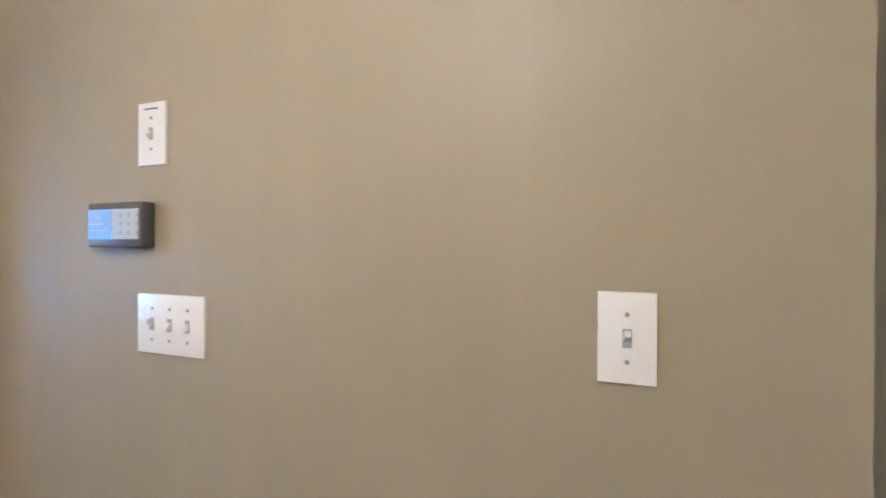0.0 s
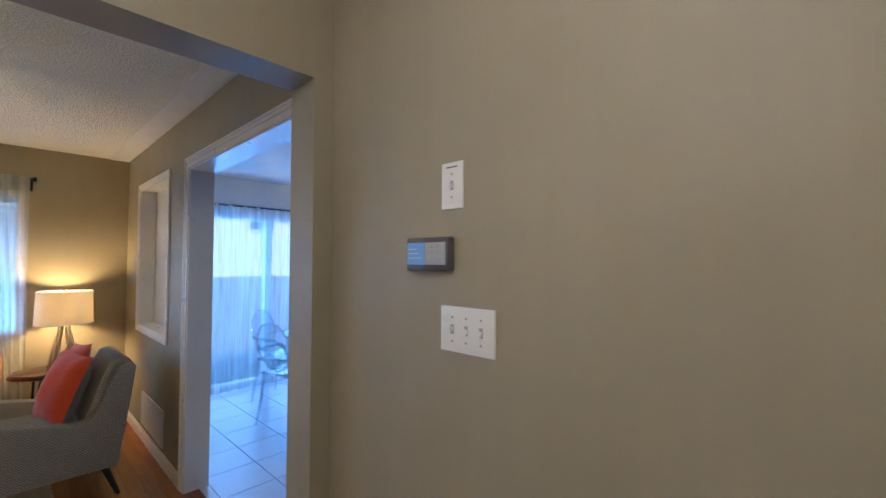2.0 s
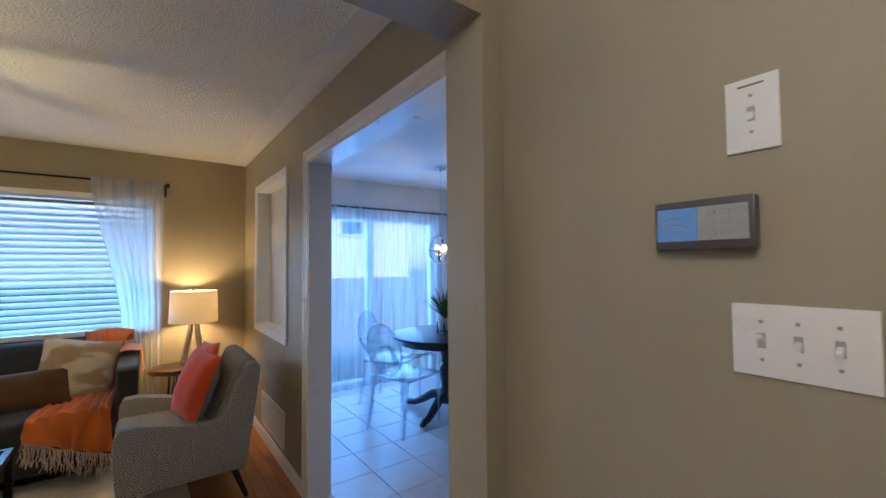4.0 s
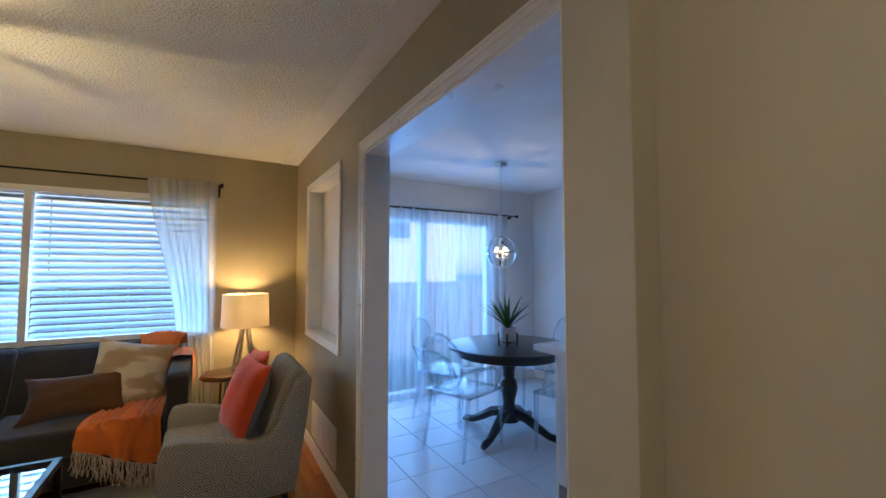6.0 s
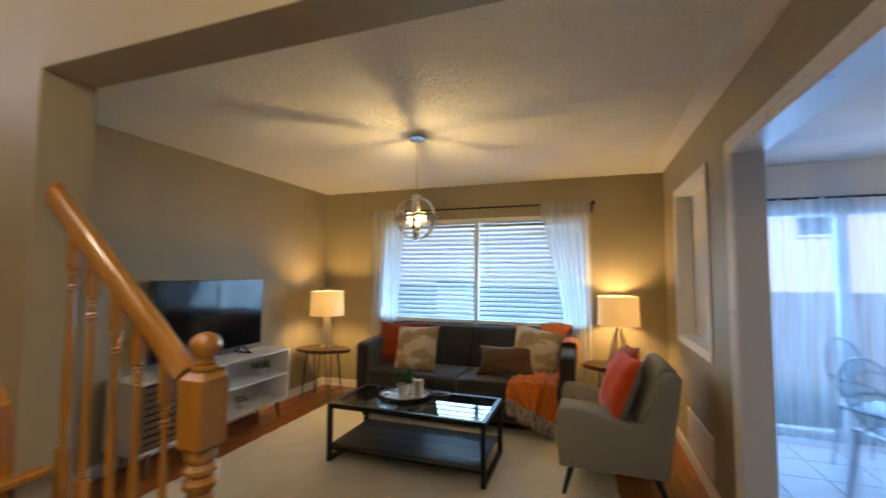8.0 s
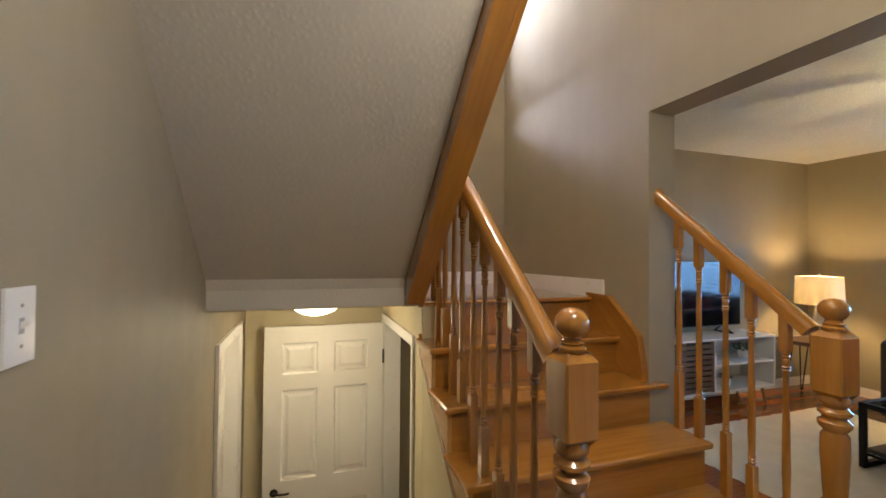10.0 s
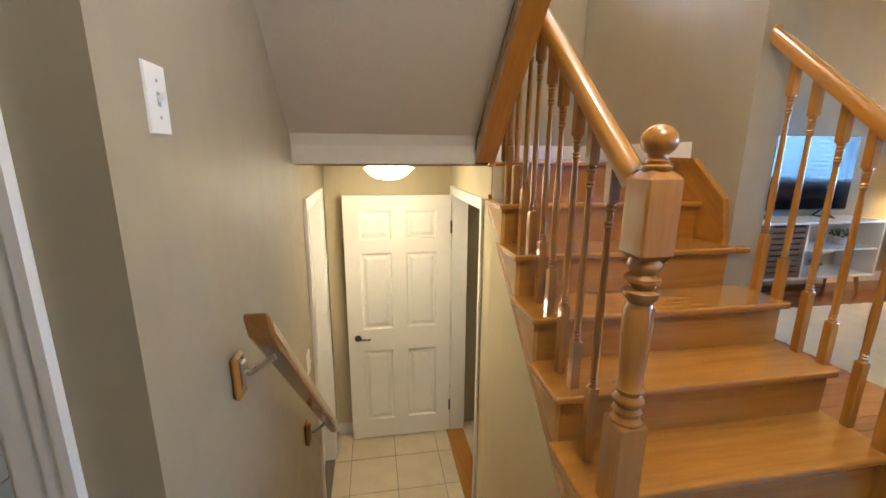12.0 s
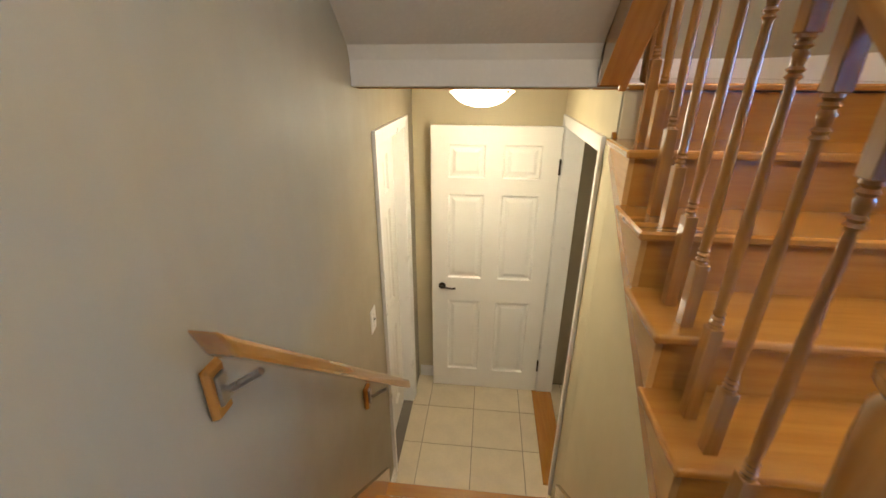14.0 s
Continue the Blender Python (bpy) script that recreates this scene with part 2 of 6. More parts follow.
def herringbone(name, dark, light):
    """Woven chevron upholstery: short diagonal threads that change direction from block to block."""
    m, nt, p, n, l = nodes_of(name)
    tc = n.new("ShaderNodeTexCoord")
    sep, comb = n.new("ShaderNodeSeparateXYZ"), n.new("ShaderNodeCombineXYZ")
    l.new(tc.outputs["Object"], sep.inputs[0])

    def arith(op, a, b):
        k = n.new("ShaderNodeMath")
        k.operation = op
        for s, v in zip(k.inputs, (a, b)):
            if isinstance(v, (int, float)):
                s.default_value = v
            else:
                l.new(v, s)
        return k.outputs[0]

    nrm = n.new("ShaderNodeSeparateXYZ")
    l.new(tc.outputs["Normal"], nrm.inputs[0])
    ax, ay, az = (arith("ABSOLUTE", nrm.outputs[k], 0) for k in ("X", "Y", "Z"))
    sideways = arith("GREATER_THAN", ax, ay)
    flat = arith("GREATER_THAN", az, 0.75)

    def either(f, a, b):
        k = n.new("ShaderNodeMix")
        l.new(f, k.inputs[0])
        l.new(a, k.inputs[2])
        l.new(b, k.inputs[3])
        return k.outputs[0]

    u = either(flat, either(sideways, sep.outputs["X"], sep.outputs["Y"]), sep.outputs["X"])
    w = either(flat, sep.outputs["Z"], sep.outputs["Y"])
    block = 0.030
    cu = arith("FLOOR", arith("DIVIDE", u, block), 0)
    cw = arith("FLOOR", arith("DIVIDE", w, block), 0)
    odd = arith("FLOORED_MODULO", arith("ADD", cu, cw), 2)
    freq = 112.0
    d1 = arith("SINE", arith("MULTIPLY", arith("ADD", u, w), freq * 4.4), 0)
    d2 = arith("SINE", arith("MULTIPLY", arith("SUBTRACT", u, w), freq * 4.4), 0)
    thread = n.new("ShaderNodeMix")
    l.new(odd, thread.inputs[0])
    l.new(d1, thread.inputs[2])
    l.new(d2, thread.inputs[3])
    h = arith("MULTIPLY_ADD", thread.outputs[0], 0.5)
    h.node.inputs[2].default_value = 0.5
    fuzz = noise_fac(nt, coords(nt), 500, 2)
    t = mixed(nt, 0.25, h, fuzz)
    l.new(ramp(nt, t, [(0.32, dark), (0.62, light)]), p.inputs["Base Color"])
    p.inputs["Roughness"].default_value = 0.95
    p.inputs["Specular IOR Level"].default_value = 0.1
    bumped(nt, p, t, 0.5, 0.0015)
    return m


M = {}
M["wall"] = wall_paint("taupe_wall_paint", (0.350, 0.303, 0.212))
M["cream"] = wall_paint("cream_wall_paint", (0.62, 0.55, 0.36))
M["kwall"] = wall_paint("white_kitchen_paint", (0.72, 0.72, 0.70))
M["trim"] = surface("white_gloss_trim", (0.78, 0.77, 0.74), 0.32, vary=0.04, bump=0.05)
M["doorwhite"] = surface("white_door_paint", (0.78, 0.76, 0.70), 0.38, vary=0.03, bump=0.06, fine=60)
M["plate"] = surface("white_switch_plastic", (0.80, 0.79, 0.77), 0.3, vary=0.02, bump=0.0)
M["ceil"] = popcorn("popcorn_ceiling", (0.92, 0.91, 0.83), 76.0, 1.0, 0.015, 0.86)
# plaster darkened in its base colour to carry the shade under the flight
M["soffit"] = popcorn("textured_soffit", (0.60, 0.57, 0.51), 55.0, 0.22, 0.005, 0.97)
M["kceil"] = wall_paint("white_flat_ceiling", (0.80, 0.80, 0.80), rough=0.85)
M["oak_x"] = wood("honey_oak_across", (0.34, 0.134, 0.019), (0.505, 0.23, 0.039), (0.35, 6, 6), 0.24, 1.0, ring=6.0, bump=0.004)
M["oak_y"] = wood("honey_oak_along", (0.34, 0.134, 0.019), (0.505, 0.23, 0.039), (6, 0.35, 6), 0.24, 1.0, ring=6.0, bump=0.004)
M["oak_z"] = wood("honey_oak_upright", (0.34, 0.134, 0.019), (0.50, 0.228, 0.039), (6, 6, 0.35), 0.24, 1.0, ring=6.0, bump=0.004)
M["oak_up"] = wood("honey_oak_rising", (0.34, 0.134, 0.019), (0.505, 0.23, 0.039), (6, 0.35, 6), 0.24, 1.0, bump=0.004, slope=-41.7)
M["oak_down"] = wood("honey_oak_falling", (0.34, 0.134, 0.019), (0.505, 0.23, 0.039), (6, 0.35, 6), 0.24, 1.0, bump=0.004, slope=41.7)
M["oak_pale"] = wood("pale_oak_edge", (0.50, 0.26, 0.07), (0.62, 0.35, 0.11), (6, 0.35, 6), 0.3, 0.3)
M["cherry"] = wood("red_hardwood_strip", (0.30, 0.085, 0.02), (0.46, 0.165, 0.045), (0.35, 5, 5), 0.25, 0.3, per_object=0.35)
M["grout"] = surface("grey_grout", (0.16, 0.135, 0.105), 0.9, bump=0.3)
M["ktile"] = surface("white_ceramic_tile", (0.70, 0.71, 0.72), 0.2, vary=0.05, scale=4, fine=40, bump=0.05, per_object=0.06)
M["ftile"] = surface("beige_ceramic_tile", (0.60, 0.51, 0.35), 0.35, vary=0.10, scale=7, fine=60, bump=0.06, per_object=0.10)
M["gtile"] = surface("grey_ceramic_tile", (0.34, 0.32, 0.28), 0.35, vary=0.12, scale=7, fine=60, bump=0.06, per_object=0.12)
M["black"] = surface("black_metal", (0.012, 0.012, 0.013), 0.4, 0.6, vary=0.2, bump=0.04)
M["blackwood"] = wood("black_stained_wood", (0.006, 0.006, 0.008), (0.02, 0.019, 0.022), (4, 0.4, 4), 0.3, 0.2)
M["greywood"] = wood("charcoal_wood_shelf", (0.022, 0.020, 0.022), (0.055, 0.05, 0.052), (6, 0.35, 6), 0.5)
M["walnut"] = wood("walnut_live_edge", (0.022, 0.009, 0.005), (0.085, 0.034, 0.014), (6, 0.5, 6), 0.35, 0.1)
M["slatwood"] = wood("brown_slat_wood", (0.11, 0.055, 0.026), (0.22, 0.12, 0.06), (0.35, 6, 6), 0.5)
M["sofa"] = fabric("charcoal_brown_weave", (0.034, 0.030, 0.029))
M["rust"] = fabric("rust_cotton", (0.27, 0.036, 0.012))
M["coral"] = fabric("coral_cotton", (0.60, 0.075, 0.022))
M["greycloth"] = fabric("grey_linen_back", (0.20, 0.19, 0.175))
M["brown"] = fabric("brown_suede", (0.085, 0.040, 0.018))
M["throw"] = fabric("orange_wool_throw", (0.62, 0.155, 0.03), 900, 0.12, 0.3)
M["fringe"] = fabric("pale_fringe_yarn", (0.62, 0.50, 0.40), 260)
M["herring"] = herringbone("herringbone_tweed", (0.060, 0.055, 0.045), (0.52, 0.49, 0.42))
M["rug"] = fabric("cream_shag_pile", (0.70, 0.65, 0.54), 120, 0.15, 1.0)
M["shade"] = shining_cloth("linen_lamp_shade", (0.80, 0.74, 0.62), 0.45)
# white slats, with their backlit grey-blue shade put into the colour
M["blind"] = shining_cloth("shaded_blind_slat", (0.47, 0.53, 0.60), 0.03)
M["blind_dense"] = shining_cloth("dense_shaded_blind_slat", (0.52, 0.52, 0.56), 0.02)
M["sheer"] = sheer("white_voile", (0.85, 0.89, 0.91), 0.52)
M["sheer2"] = sheer("white_patio_voile", (0.82, 0.87, 0.92), 0.58)
M["chrome"] = surface("polished_chrome", (0.80, 0.80, 0.80), 0.12, 1.0, vary=0.03, bump=0.0)
M["steel"] = surface("brushed_nickel", (0.42, 0.40, 0.37), 0.32, 1.0, vary=0.08, bump=0.03)
M["bronze"] = surface("dark_bronze", (0.045, 0.035, 0.028), 0.35, 0.9, vary=0.2, bump=0.02)
M["washed"] = wood("whitewashed_lamp_wood", (0.30, 0.26, 0.20), (0.48, 0.43, 0.35), (6, 6, 0.4), 0.5)
M["glass"] = pane_glass("window_glass", gloss=0.004)
M["tableglass"] = pane_glass("tinted_table_glass", (0.62, 0.66, 0.68), 0.10)
M["acrylic"] = pane_glass("clear_acrylic", (0.95, 0.97, 0.98), 0.10)
M["acrylic_edge"] = pane_glass("bright_acrylic_edge", (0.88, 0.93, 0.97), 0.36)
M["screen"] = surface("black_tv_screen", (0.006, 0.006, 0.007), 0.10, vary=0.0, bump=0.0)
M["device"] = surface("dark_grey_plastic", (0.085, 0.08, 0.085), 0.35, vary=0.05, bump=0.0)
M["lcd"] = glow("blue_grey_lcd", (0.12, 0.36, 0.85), 0.32, (0.07, 0.09, 0.11))
M["keypad"] = surface("grey_keypad", (0.36, 0.38, 0.40), 0.35, vary=0.03, bump=0.0)
M["ink"] = surface("grey_print", (0.10, 0.10, 0.10), 0.6, vary=0.0, bump=0.0)
M["white"] = surface("white_lacquer", (0.78, 0.77, 0.75), 0.35, vary=0.03, bump=0.03)
M["quartz"] = surface("white_quartz", (0.80, 0.80, 0.79), 0.2, vary=0.04, bump=0.0)
M["bulb"] = glow("warm_bulb", (1.0, 0.72, 0.38), 7.0)
M["softbulb"] = glow("warm_table_bulb", (1.0, 0.75, 0.42), 6.0)
M["dome"] = glow("lit_frosted_glass", (1.0, 0.90, 0.68), 5.0)
M["leaf"] = surface("plant_leaf", (0.05, 0.125, 0.03), 0.5, vary=0.35, scale=30, bump=0.05)
M["pot"] = surface("white_ceramic_pot", (0.70, 0.68, 0.64), 0.3, vary=0.04, bump=0.02)
M["metalpot"] = surface("hammered_silver_pot", (0.50, 0.46, 0.42), 0.35, 0.9, vary=0.2, scale=20, fine=80, bump=0.4)
M["soil"] = surface("dark_soil", (0.03, 0.02, 0.014), 1.0, vary=0.4, scale=40, bump=0.6)
M["candle"] = surface("ivory_wax", (0.72, 0.60, 0.44), 0.5, vary=0.04, bump=0.0)
M["tray"] = surface("mirrored_tray", (0.86, 0.86, 0.85), 0.28, 0.7, vary=0.02, bump=0.0)
M["vent"] = surface("white_enamel_grille", (0.72, 0.70, 0.66), 0.4, vary=0.04, bump=0.0)
# near-black colour standing in for shade behind louvres, slats and the toe kick
M["dark"] = surface("recess_shade", (0.02, 0.02, 0.02), 0.9, vary=0.1, bump=0.0)
M["grass"] = surface("lawn", (0.06, 0.11, 0.03), 0.9, vary=0.35, scale=4, bump=0.6, depth=0.03)
M["siding"] = surface("pale_siding", (0.74, 0.71, 0.64), 0.6, vary=0.06, bump=0.05)
M["fence"] = wood("grey_fence_board", (0.15, 0.13, 0.115), (0.24, 0.21, 0.19), (6, 6, 0.4), 0.85)
M["roof"] = surface("dark_shingle", (0.07, 0.065, 0.06), 0.9, vary=0.3, bump=0.4)
# woven motif on the beige cushions
def motif(name):
    m, nt, p, n, l = nodes_of(name)
    v = coords(nt, (1, 1, 1), (0, 0, 0))
    leaf = noise_fac(nt, coords(nt, (3.2, 5.0, 7.5), (0, radians(18), 0)), 1.6, 1.0, 0.4)
    base = ramp(nt, leaf, [(0.40, (0.34, 0.25, 0.15)), (0.47, (0.40, 0.31, 0.20)), (0.52, (0.60, 0.53, 0.42)), (0.62, (0.64, 0.57, 0.46))])
    l.new(mixed(nt, 0.2, base, ramp(nt, noise_fac(nt, v, 300, 2), [(0.3, (0.2, 0.15, 0.09)), (0.7, (0.6, 0.5, 0.35))])), p.inputs["Base Color"])
    p.inputs["Roughness"].default_value = 0.9
    bumped(nt, p, noise_fac(nt, v, 420, 2), 0.4, 0.001)
    return m


M["motif"] = motif("beige_woven_motif")

# ---- building blocks ----
def part(name, bm, material, parent=None, label="", smooth=False):
    me = bpy.data.meshes.new(name)
    bm.normal_update()
    bm.to_mesh(me)
    bm.free()
    if smooth:
        for f in me.polygons:
            f.use_smooth = True
        me.set_sharp_from_angle(angle=radians(42))
    me.materials.append(material)
    ob = new(name, me)
    if parent is not None:
        ob.parent = parent
    if label:
        ob["label"] = label
    return ob


def thing(name, label, category, m=None, group="", kind=""):
    ob = new(name)
    ob.empty_display_size = 0.1
    if m is not None:
        ob.matrix_basis = m
    return tagged(ob, label, category, group, kind)


def box(bm, x0, x1, y0, y1, z0, z1, bevel=0.0, seg=2):
    vs = [bm.verts.new((x, y, z)) for x in (x0, x1) for y in (y0, y1) for z in (z0, z1)]
    fs = [bm.faces.new([vs[i] for i in q]) for q in ((0, 1, 3, 2), (4, 6, 7, 5), (0, 4, 5, 1), (2, 3, 7, 6), (0, 2, 6, 4), (1, 5, 7, 3))]
    if bevel:
        es = list({e for f in fs for e in f.edges})
        bmesh.ops.bevel(bm, geom=es, offset=bevel, segments=seg, affect="EDGES", profile=0.5)
    return bm


def boxes(*specs, bevel=0.0, seg=1):
    bm = bmesh.new()
    for s in specs:
        b2 = bmesh.new()
        box(b2, *s, bevel=bevel, seg=seg)
        merge(bm, b2)
    return bm


def merge(bm, other, m=None):
    if m is not None:
        other.transform(m)
    me = bpy.data.meshes.new("scratch")
    other.to_mesh(me)
    other.free()
    bm.from_mesh(me)
    bpy.data.meshes.remove(me)
    return bm


def prism(poly, axis, a0, a1, bevel=0.0):
    """A polygon in the two other axes, in their order, drawn out along one axis."""
    bm = bmesh.new()
    rows = []
    for a in (a0, a1):
        row = []
        for u, v in poly:
            co = {"x": (a, u, v), "y": (u, a, v), "z": (u, v, a)}[axis]
            row.append(bm.verts.new(co))
        rows.append(row)
    k = len(poly)
    bm.faces.new(rows[0][::-1])
    bm.faces.new(rows[1])
    for i in range(k):
        j = (i + 1) % k
        bm.faces.new((rows[0][i], rows[0][j], rows[1][j], rows[1][i]))
    bmesh.ops.recalc_face_normals(bm, faces=bm.faces)
    if bevel:
        bmesh.ops.bevel(bm, geom=list(bm.edges), offset=bevel, segments=2, affect="EDGES", profile=0.5)
    return bm


def lathe(profile, seg=16, m=None):
    bm = bmesh.new()
    rings = []
    for r, z in profile:
        rings.append([bm.verts.new((r * math.cos(2 * math.pi * i / seg), r * math.sin(2 * math.pi * i / seg), z)) for i in range(seg)])
    for a, b in zip(rings, rings[1:]):
        for i in range(seg):
            j = (i + 1) % seg
            bm.faces.new((a[i], a[j], b[j], b[i]))
    bm.faces.new(rings[0][::-1])
    bm.faces.new(rings[-1])
    bmesh.ops.recalc_face_normals(bm, faces=bm.faces)
    if m is not None:
        bm.transform(m)
    return bm


def shell(profile, seg=24, m=None):
    """A lathe with no caps."""
    bm = bmesh.new()
    rings = [[bm.verts.new((r * math.cos(2 * math.pi * i / seg), r * math.sin(2 * math.pi * i / seg), z)) for i in range(seg)] for r, z in profile]
    for a, b in zip(rings, rings[1:]):
        for i in range(seg):
            j = (i + 1) % seg
            bm.faces.new((a[i], a[j], b[j], b[i]))
    if m is not None:
        bm.transform(m)
    return bm


def tube(points, radius, seg=8, closed=False, flat=None):
    """A round bar along a line of points; flat gives (half width, half height) for a flat bar."""
    bm = bmesh.new()
    pts = [Vector(p) for p in points]
    n = len(pts)
    rings = []
    for i, p in enumerate(pts):
        a = pts[i - 1] if (i > 0 or closed) else p
        b = pts[(i + 1) % n] if (i < n - 1 or closed) else p
        d = (b - a).normalized()
        up = Vector((0, 0, 1)) if abs(d.z) < 0.95 else Vector((1, 0, 0))
        s = d.cross(up).normalized()
        u = s.cross(d).normalized()
        r = radius[i] if isinstance(radius, (list, tuple)) else radius
        ring = []
        for k in range(seg):
            an = 2 * math.pi * (k + 0.5) / seg
            if flat:
                c = s * (flat[0] * (1 if math.cos(an) > 0 else -1)) + u * (flat[1] * (1 if math.sin(an) > 0 else -1))
            else:
                c = s * math.cos(an) * r + u * math.sin(an) * r
            ring.append(bm.verts.new(p + c))
        rings.append(ring)
    pairs = list(zip(rings, rings[1:])) + ([(rings[-1], rings[0])] if closed else [])
    for a, b in pairs:
        for k in range(seg):
            j = (k + 1) % seg
            bm.faces.new((a[k], a[j], b[j], b[k]))
    if not closed:
        bm.faces.new(rings[0][::-1])
        bm.faces.new(rings[-1])
    bmesh.ops.recalc_face_normals(bm, faces=bm.faces)
    return bm


def cushion(w, h, t, seed=1, n=14, pinch=0.06, sag=0.012):
    """A stuffed square cushion, standing in its local x-z plane, with drawn-in sides, sharp corners and a few creases."""
    bm = bmesh.new()
    sides = []
    for s in (1, -1):
        grid = []
        for i in range(n + 1):
            row = []
            for j in range(n + 1):
                u, v = 2 * i / n - 1, 2 * j / n - 1
                fat = max(0.0, (1 - u * u) * (1 - v * v)) ** 0.46
                x = u * w / 2 * (1 - pinch * (1 - v * v) * abs(u))
                z = v * h / 2 * (1 - pinch * (1 - u * u) * abs(v))
                cr = noise.noise(Vector((u * 2.3 + seed * 7.1, v * 2.3, s * 3.0))) * sag
                row.append(bm.verts.new((x, s * (t / 2 * fat + cr * fat), z)))
            grid.append(row)
        for i in range(n):
            for j in range(n):
                q = (grid[i][j], grid[i + 1][j], grid[i + 1][j + 1], grid[i][j + 1])
                bm.faces.new(q if s < 0 else q[::-1])
        sides.append(grid)
    bmesh.ops.remove_doubles(bm, verts=bm.verts, dist=0.0008)
    bmesh.ops.recalc_face_normals(bm, faces=bm.faces)
    return bm


def wall_slab(name, axis, p0, p1, a0, a1, z0, z1, material, holes=(), label=""):
    """A wall between the planes p0 and p1 across axis, from a0 to a1 along it, with real openings (a0, a1, z0, z1)."""
    bm = bmesh.new()
    aa = sorted({a0, a1, *[h[0] for h in holes], *[h[1] for h in holes]})
    zz = sorted({z0, z1, *[h[2] for h in holes], *[h[3] for h in holes]})
    aa, zz = [a for a in aa if a0 <= a <= a1], [z for z in zz if z0 <= z <= z1]

    def solid(i, j):
        if not (0 <= i < len(aa) - 1 and 0 <= j < len(zz) - 1):
            return False
        a, z = (aa[i] + aa[i + 1]) / 2, (zz[j] + zz[j + 1]) / 2
        return not any(h[0] < a < h[1] and h[2] < z < h[3] for h in holes)

    def at(p, a, z):
        return bm.verts.new((p, a, z) if axis == "x" else (a, p, z))

    for i in range(len(aa) - 1):
        for j in range(len(zz) - 1):
            if not solid(i, j):
                continue
            a, b, c, d = aa[i], aa[i + 1], zz[j], zz[j + 1]
            for p in (p0, p1):
                bm.faces.new((at(p, a, c), at(p, b, c), at(p, b, d), at(p, a, d)))
            if not solid(i - 1, j):
                bm.faces.new((at(p0, a, c), at(p1, a, c), at(p1, a, d), at(p0, a, d)))
            if not solid(i + 1, j):
                bm.faces.new((at(p0, b, c), at(p1, b, c), at(p1, b, d), at(p0, b, d)))
            if not solid(i, j - 1):
                bm.faces.new((at(p0, a, c), at(p1, a, c), at(p1, b, c), at(p0, b, c)))
            if not solid(i, j + 1):
                bm.faces.new((at(p0, a, d), at(p1, a, d), at(p1, b, d), at(p0, b, d)))
    bmesh.ops.remove_doubles(bm, verts=bm.verts, dist=0.0005)
    bmesh.ops.recalc_face_normals(bm, faces=bm.faces)
    ob = part(name, bm, material)
    return tagged(ob, label, "wall", kind="structure")


def setting(name, bm, material, label, category, smooth=False):
    return tagged(part(name, bm, material, smooth=smooth), label, category, kind="structure")

# ---- walls, floors, ceilings ----
CEIL = 2.41
YK, YB = 0.75, 0.875            # kitchen wall, two faces
XW = -4.83                      # window wall, inner face
XD0, XD1 = -1.34, -1.175        # wall between foyer and living room
YS = -3.28                      # back wall of the stairs
LOW = -1.197                    # floor of the lower hall
LOWCEIL = 1.111

wall_slab("wall_north", "y", YK, YB, XW, 0.488, 0, CEIL, M["wall"],
          [(-2.855, -1.40, 0, 2.045), (-4.275, -3.345, 0.893, 2.068)], "taupe painted wall with a wide white-trimmed opening")
wall_slab("wall_divider", "x", XD0, XD1, -3.44, YK - 0.002, 0, 5.0, M["wall"], [(-1.715, 0.675, 0, 2.085)],
          "taupe wall with a wide cased opening to the living room")
wall_slab("wall_west", "x", XW - 0.16, XW, -3.30, 3.91, 0, CEIL, M["wall"],
          [(-2.33, 0.05, 0.84, 2.02), (1.20, 3.06, 0.0, 2.0)], "taupe outer wall with a wide window")
wall_slab("wall_south", "y", -3.30, -3.14, XW + 0.002, XD0 - 0.002, 0, CEIL, M["wall"], (), "taupe painted wall behind the television")
wall_slab("wall_stair_back", "y", YS - 0.16, YS, XD1 + 0.002, 0.95, LOW, 5.0, M["wall"], [(-0.77, 0.18, 2.48, 3.75)],
          "taupe wall above the stair landing with a high window")
wall_slab("wall_stair_east", "x", 0.83, 0.94, YS, -0.86, LOW, 5.0, M["wall"], [(-2.975, -2.355, LOW, 0.87)],
          "pale taupe wall along the descending stairs")
wall_slab("wall_hall_front", "y", -0.86, -0.735, 0.83, 2.6, 0, CEIL, M["wall"], [(1.028, 1.85, 0, 2.05)], "taupe wall end beside a white door casing")
wall_slab("wall_lower_hall", "x", -0.25, -0.14, YS, -2.13, LOW, 1.105, M["cream"], [(-3.175, -2.345, LOW, 0.865)],
          "cream wall below the stairs with a doorway")
setting("wall_stair_under", prism([(-2.128, LOW), (-2.128, 0.838), (-1.012, -0.090), (-0.975, -0.090), (-0.975, LOW)], "x", -0.25, -0.14), M["cream"],
        "cream plaster wall with a raked top below the stairs", "wall")
setting("wall_lower_back", boxes((-0.139, 0.829, YS + 0.0005, YS + 0.004, LOW, 1.108)), M["cream"], "cream painted end wall of the lower hall", "wall")
wall_slab("wall_foundation", "x", 0.832, 0.938, -0.86, -0.745, LOW, 0.0, M["wall"], (), "wall under the hall floor")
wall_slab("wall_foyer_east", "x", 2.6, 2.75, -3.44, 1.75, 0, 5.0, M["wall"], (), "taupe foyer wall")
wall_slab("wall_foyer_north", "y", 1.6, 1.75, 0.488, 2.6, 0, 5.0, M["wall"], (), "taupe foyer wall")
wall_slab("wall_foyer_return", "x", 0.36, 0.50, YB + 0.002, 1.75, 0, 5.0, M["wall"], (), "taupe return wall")
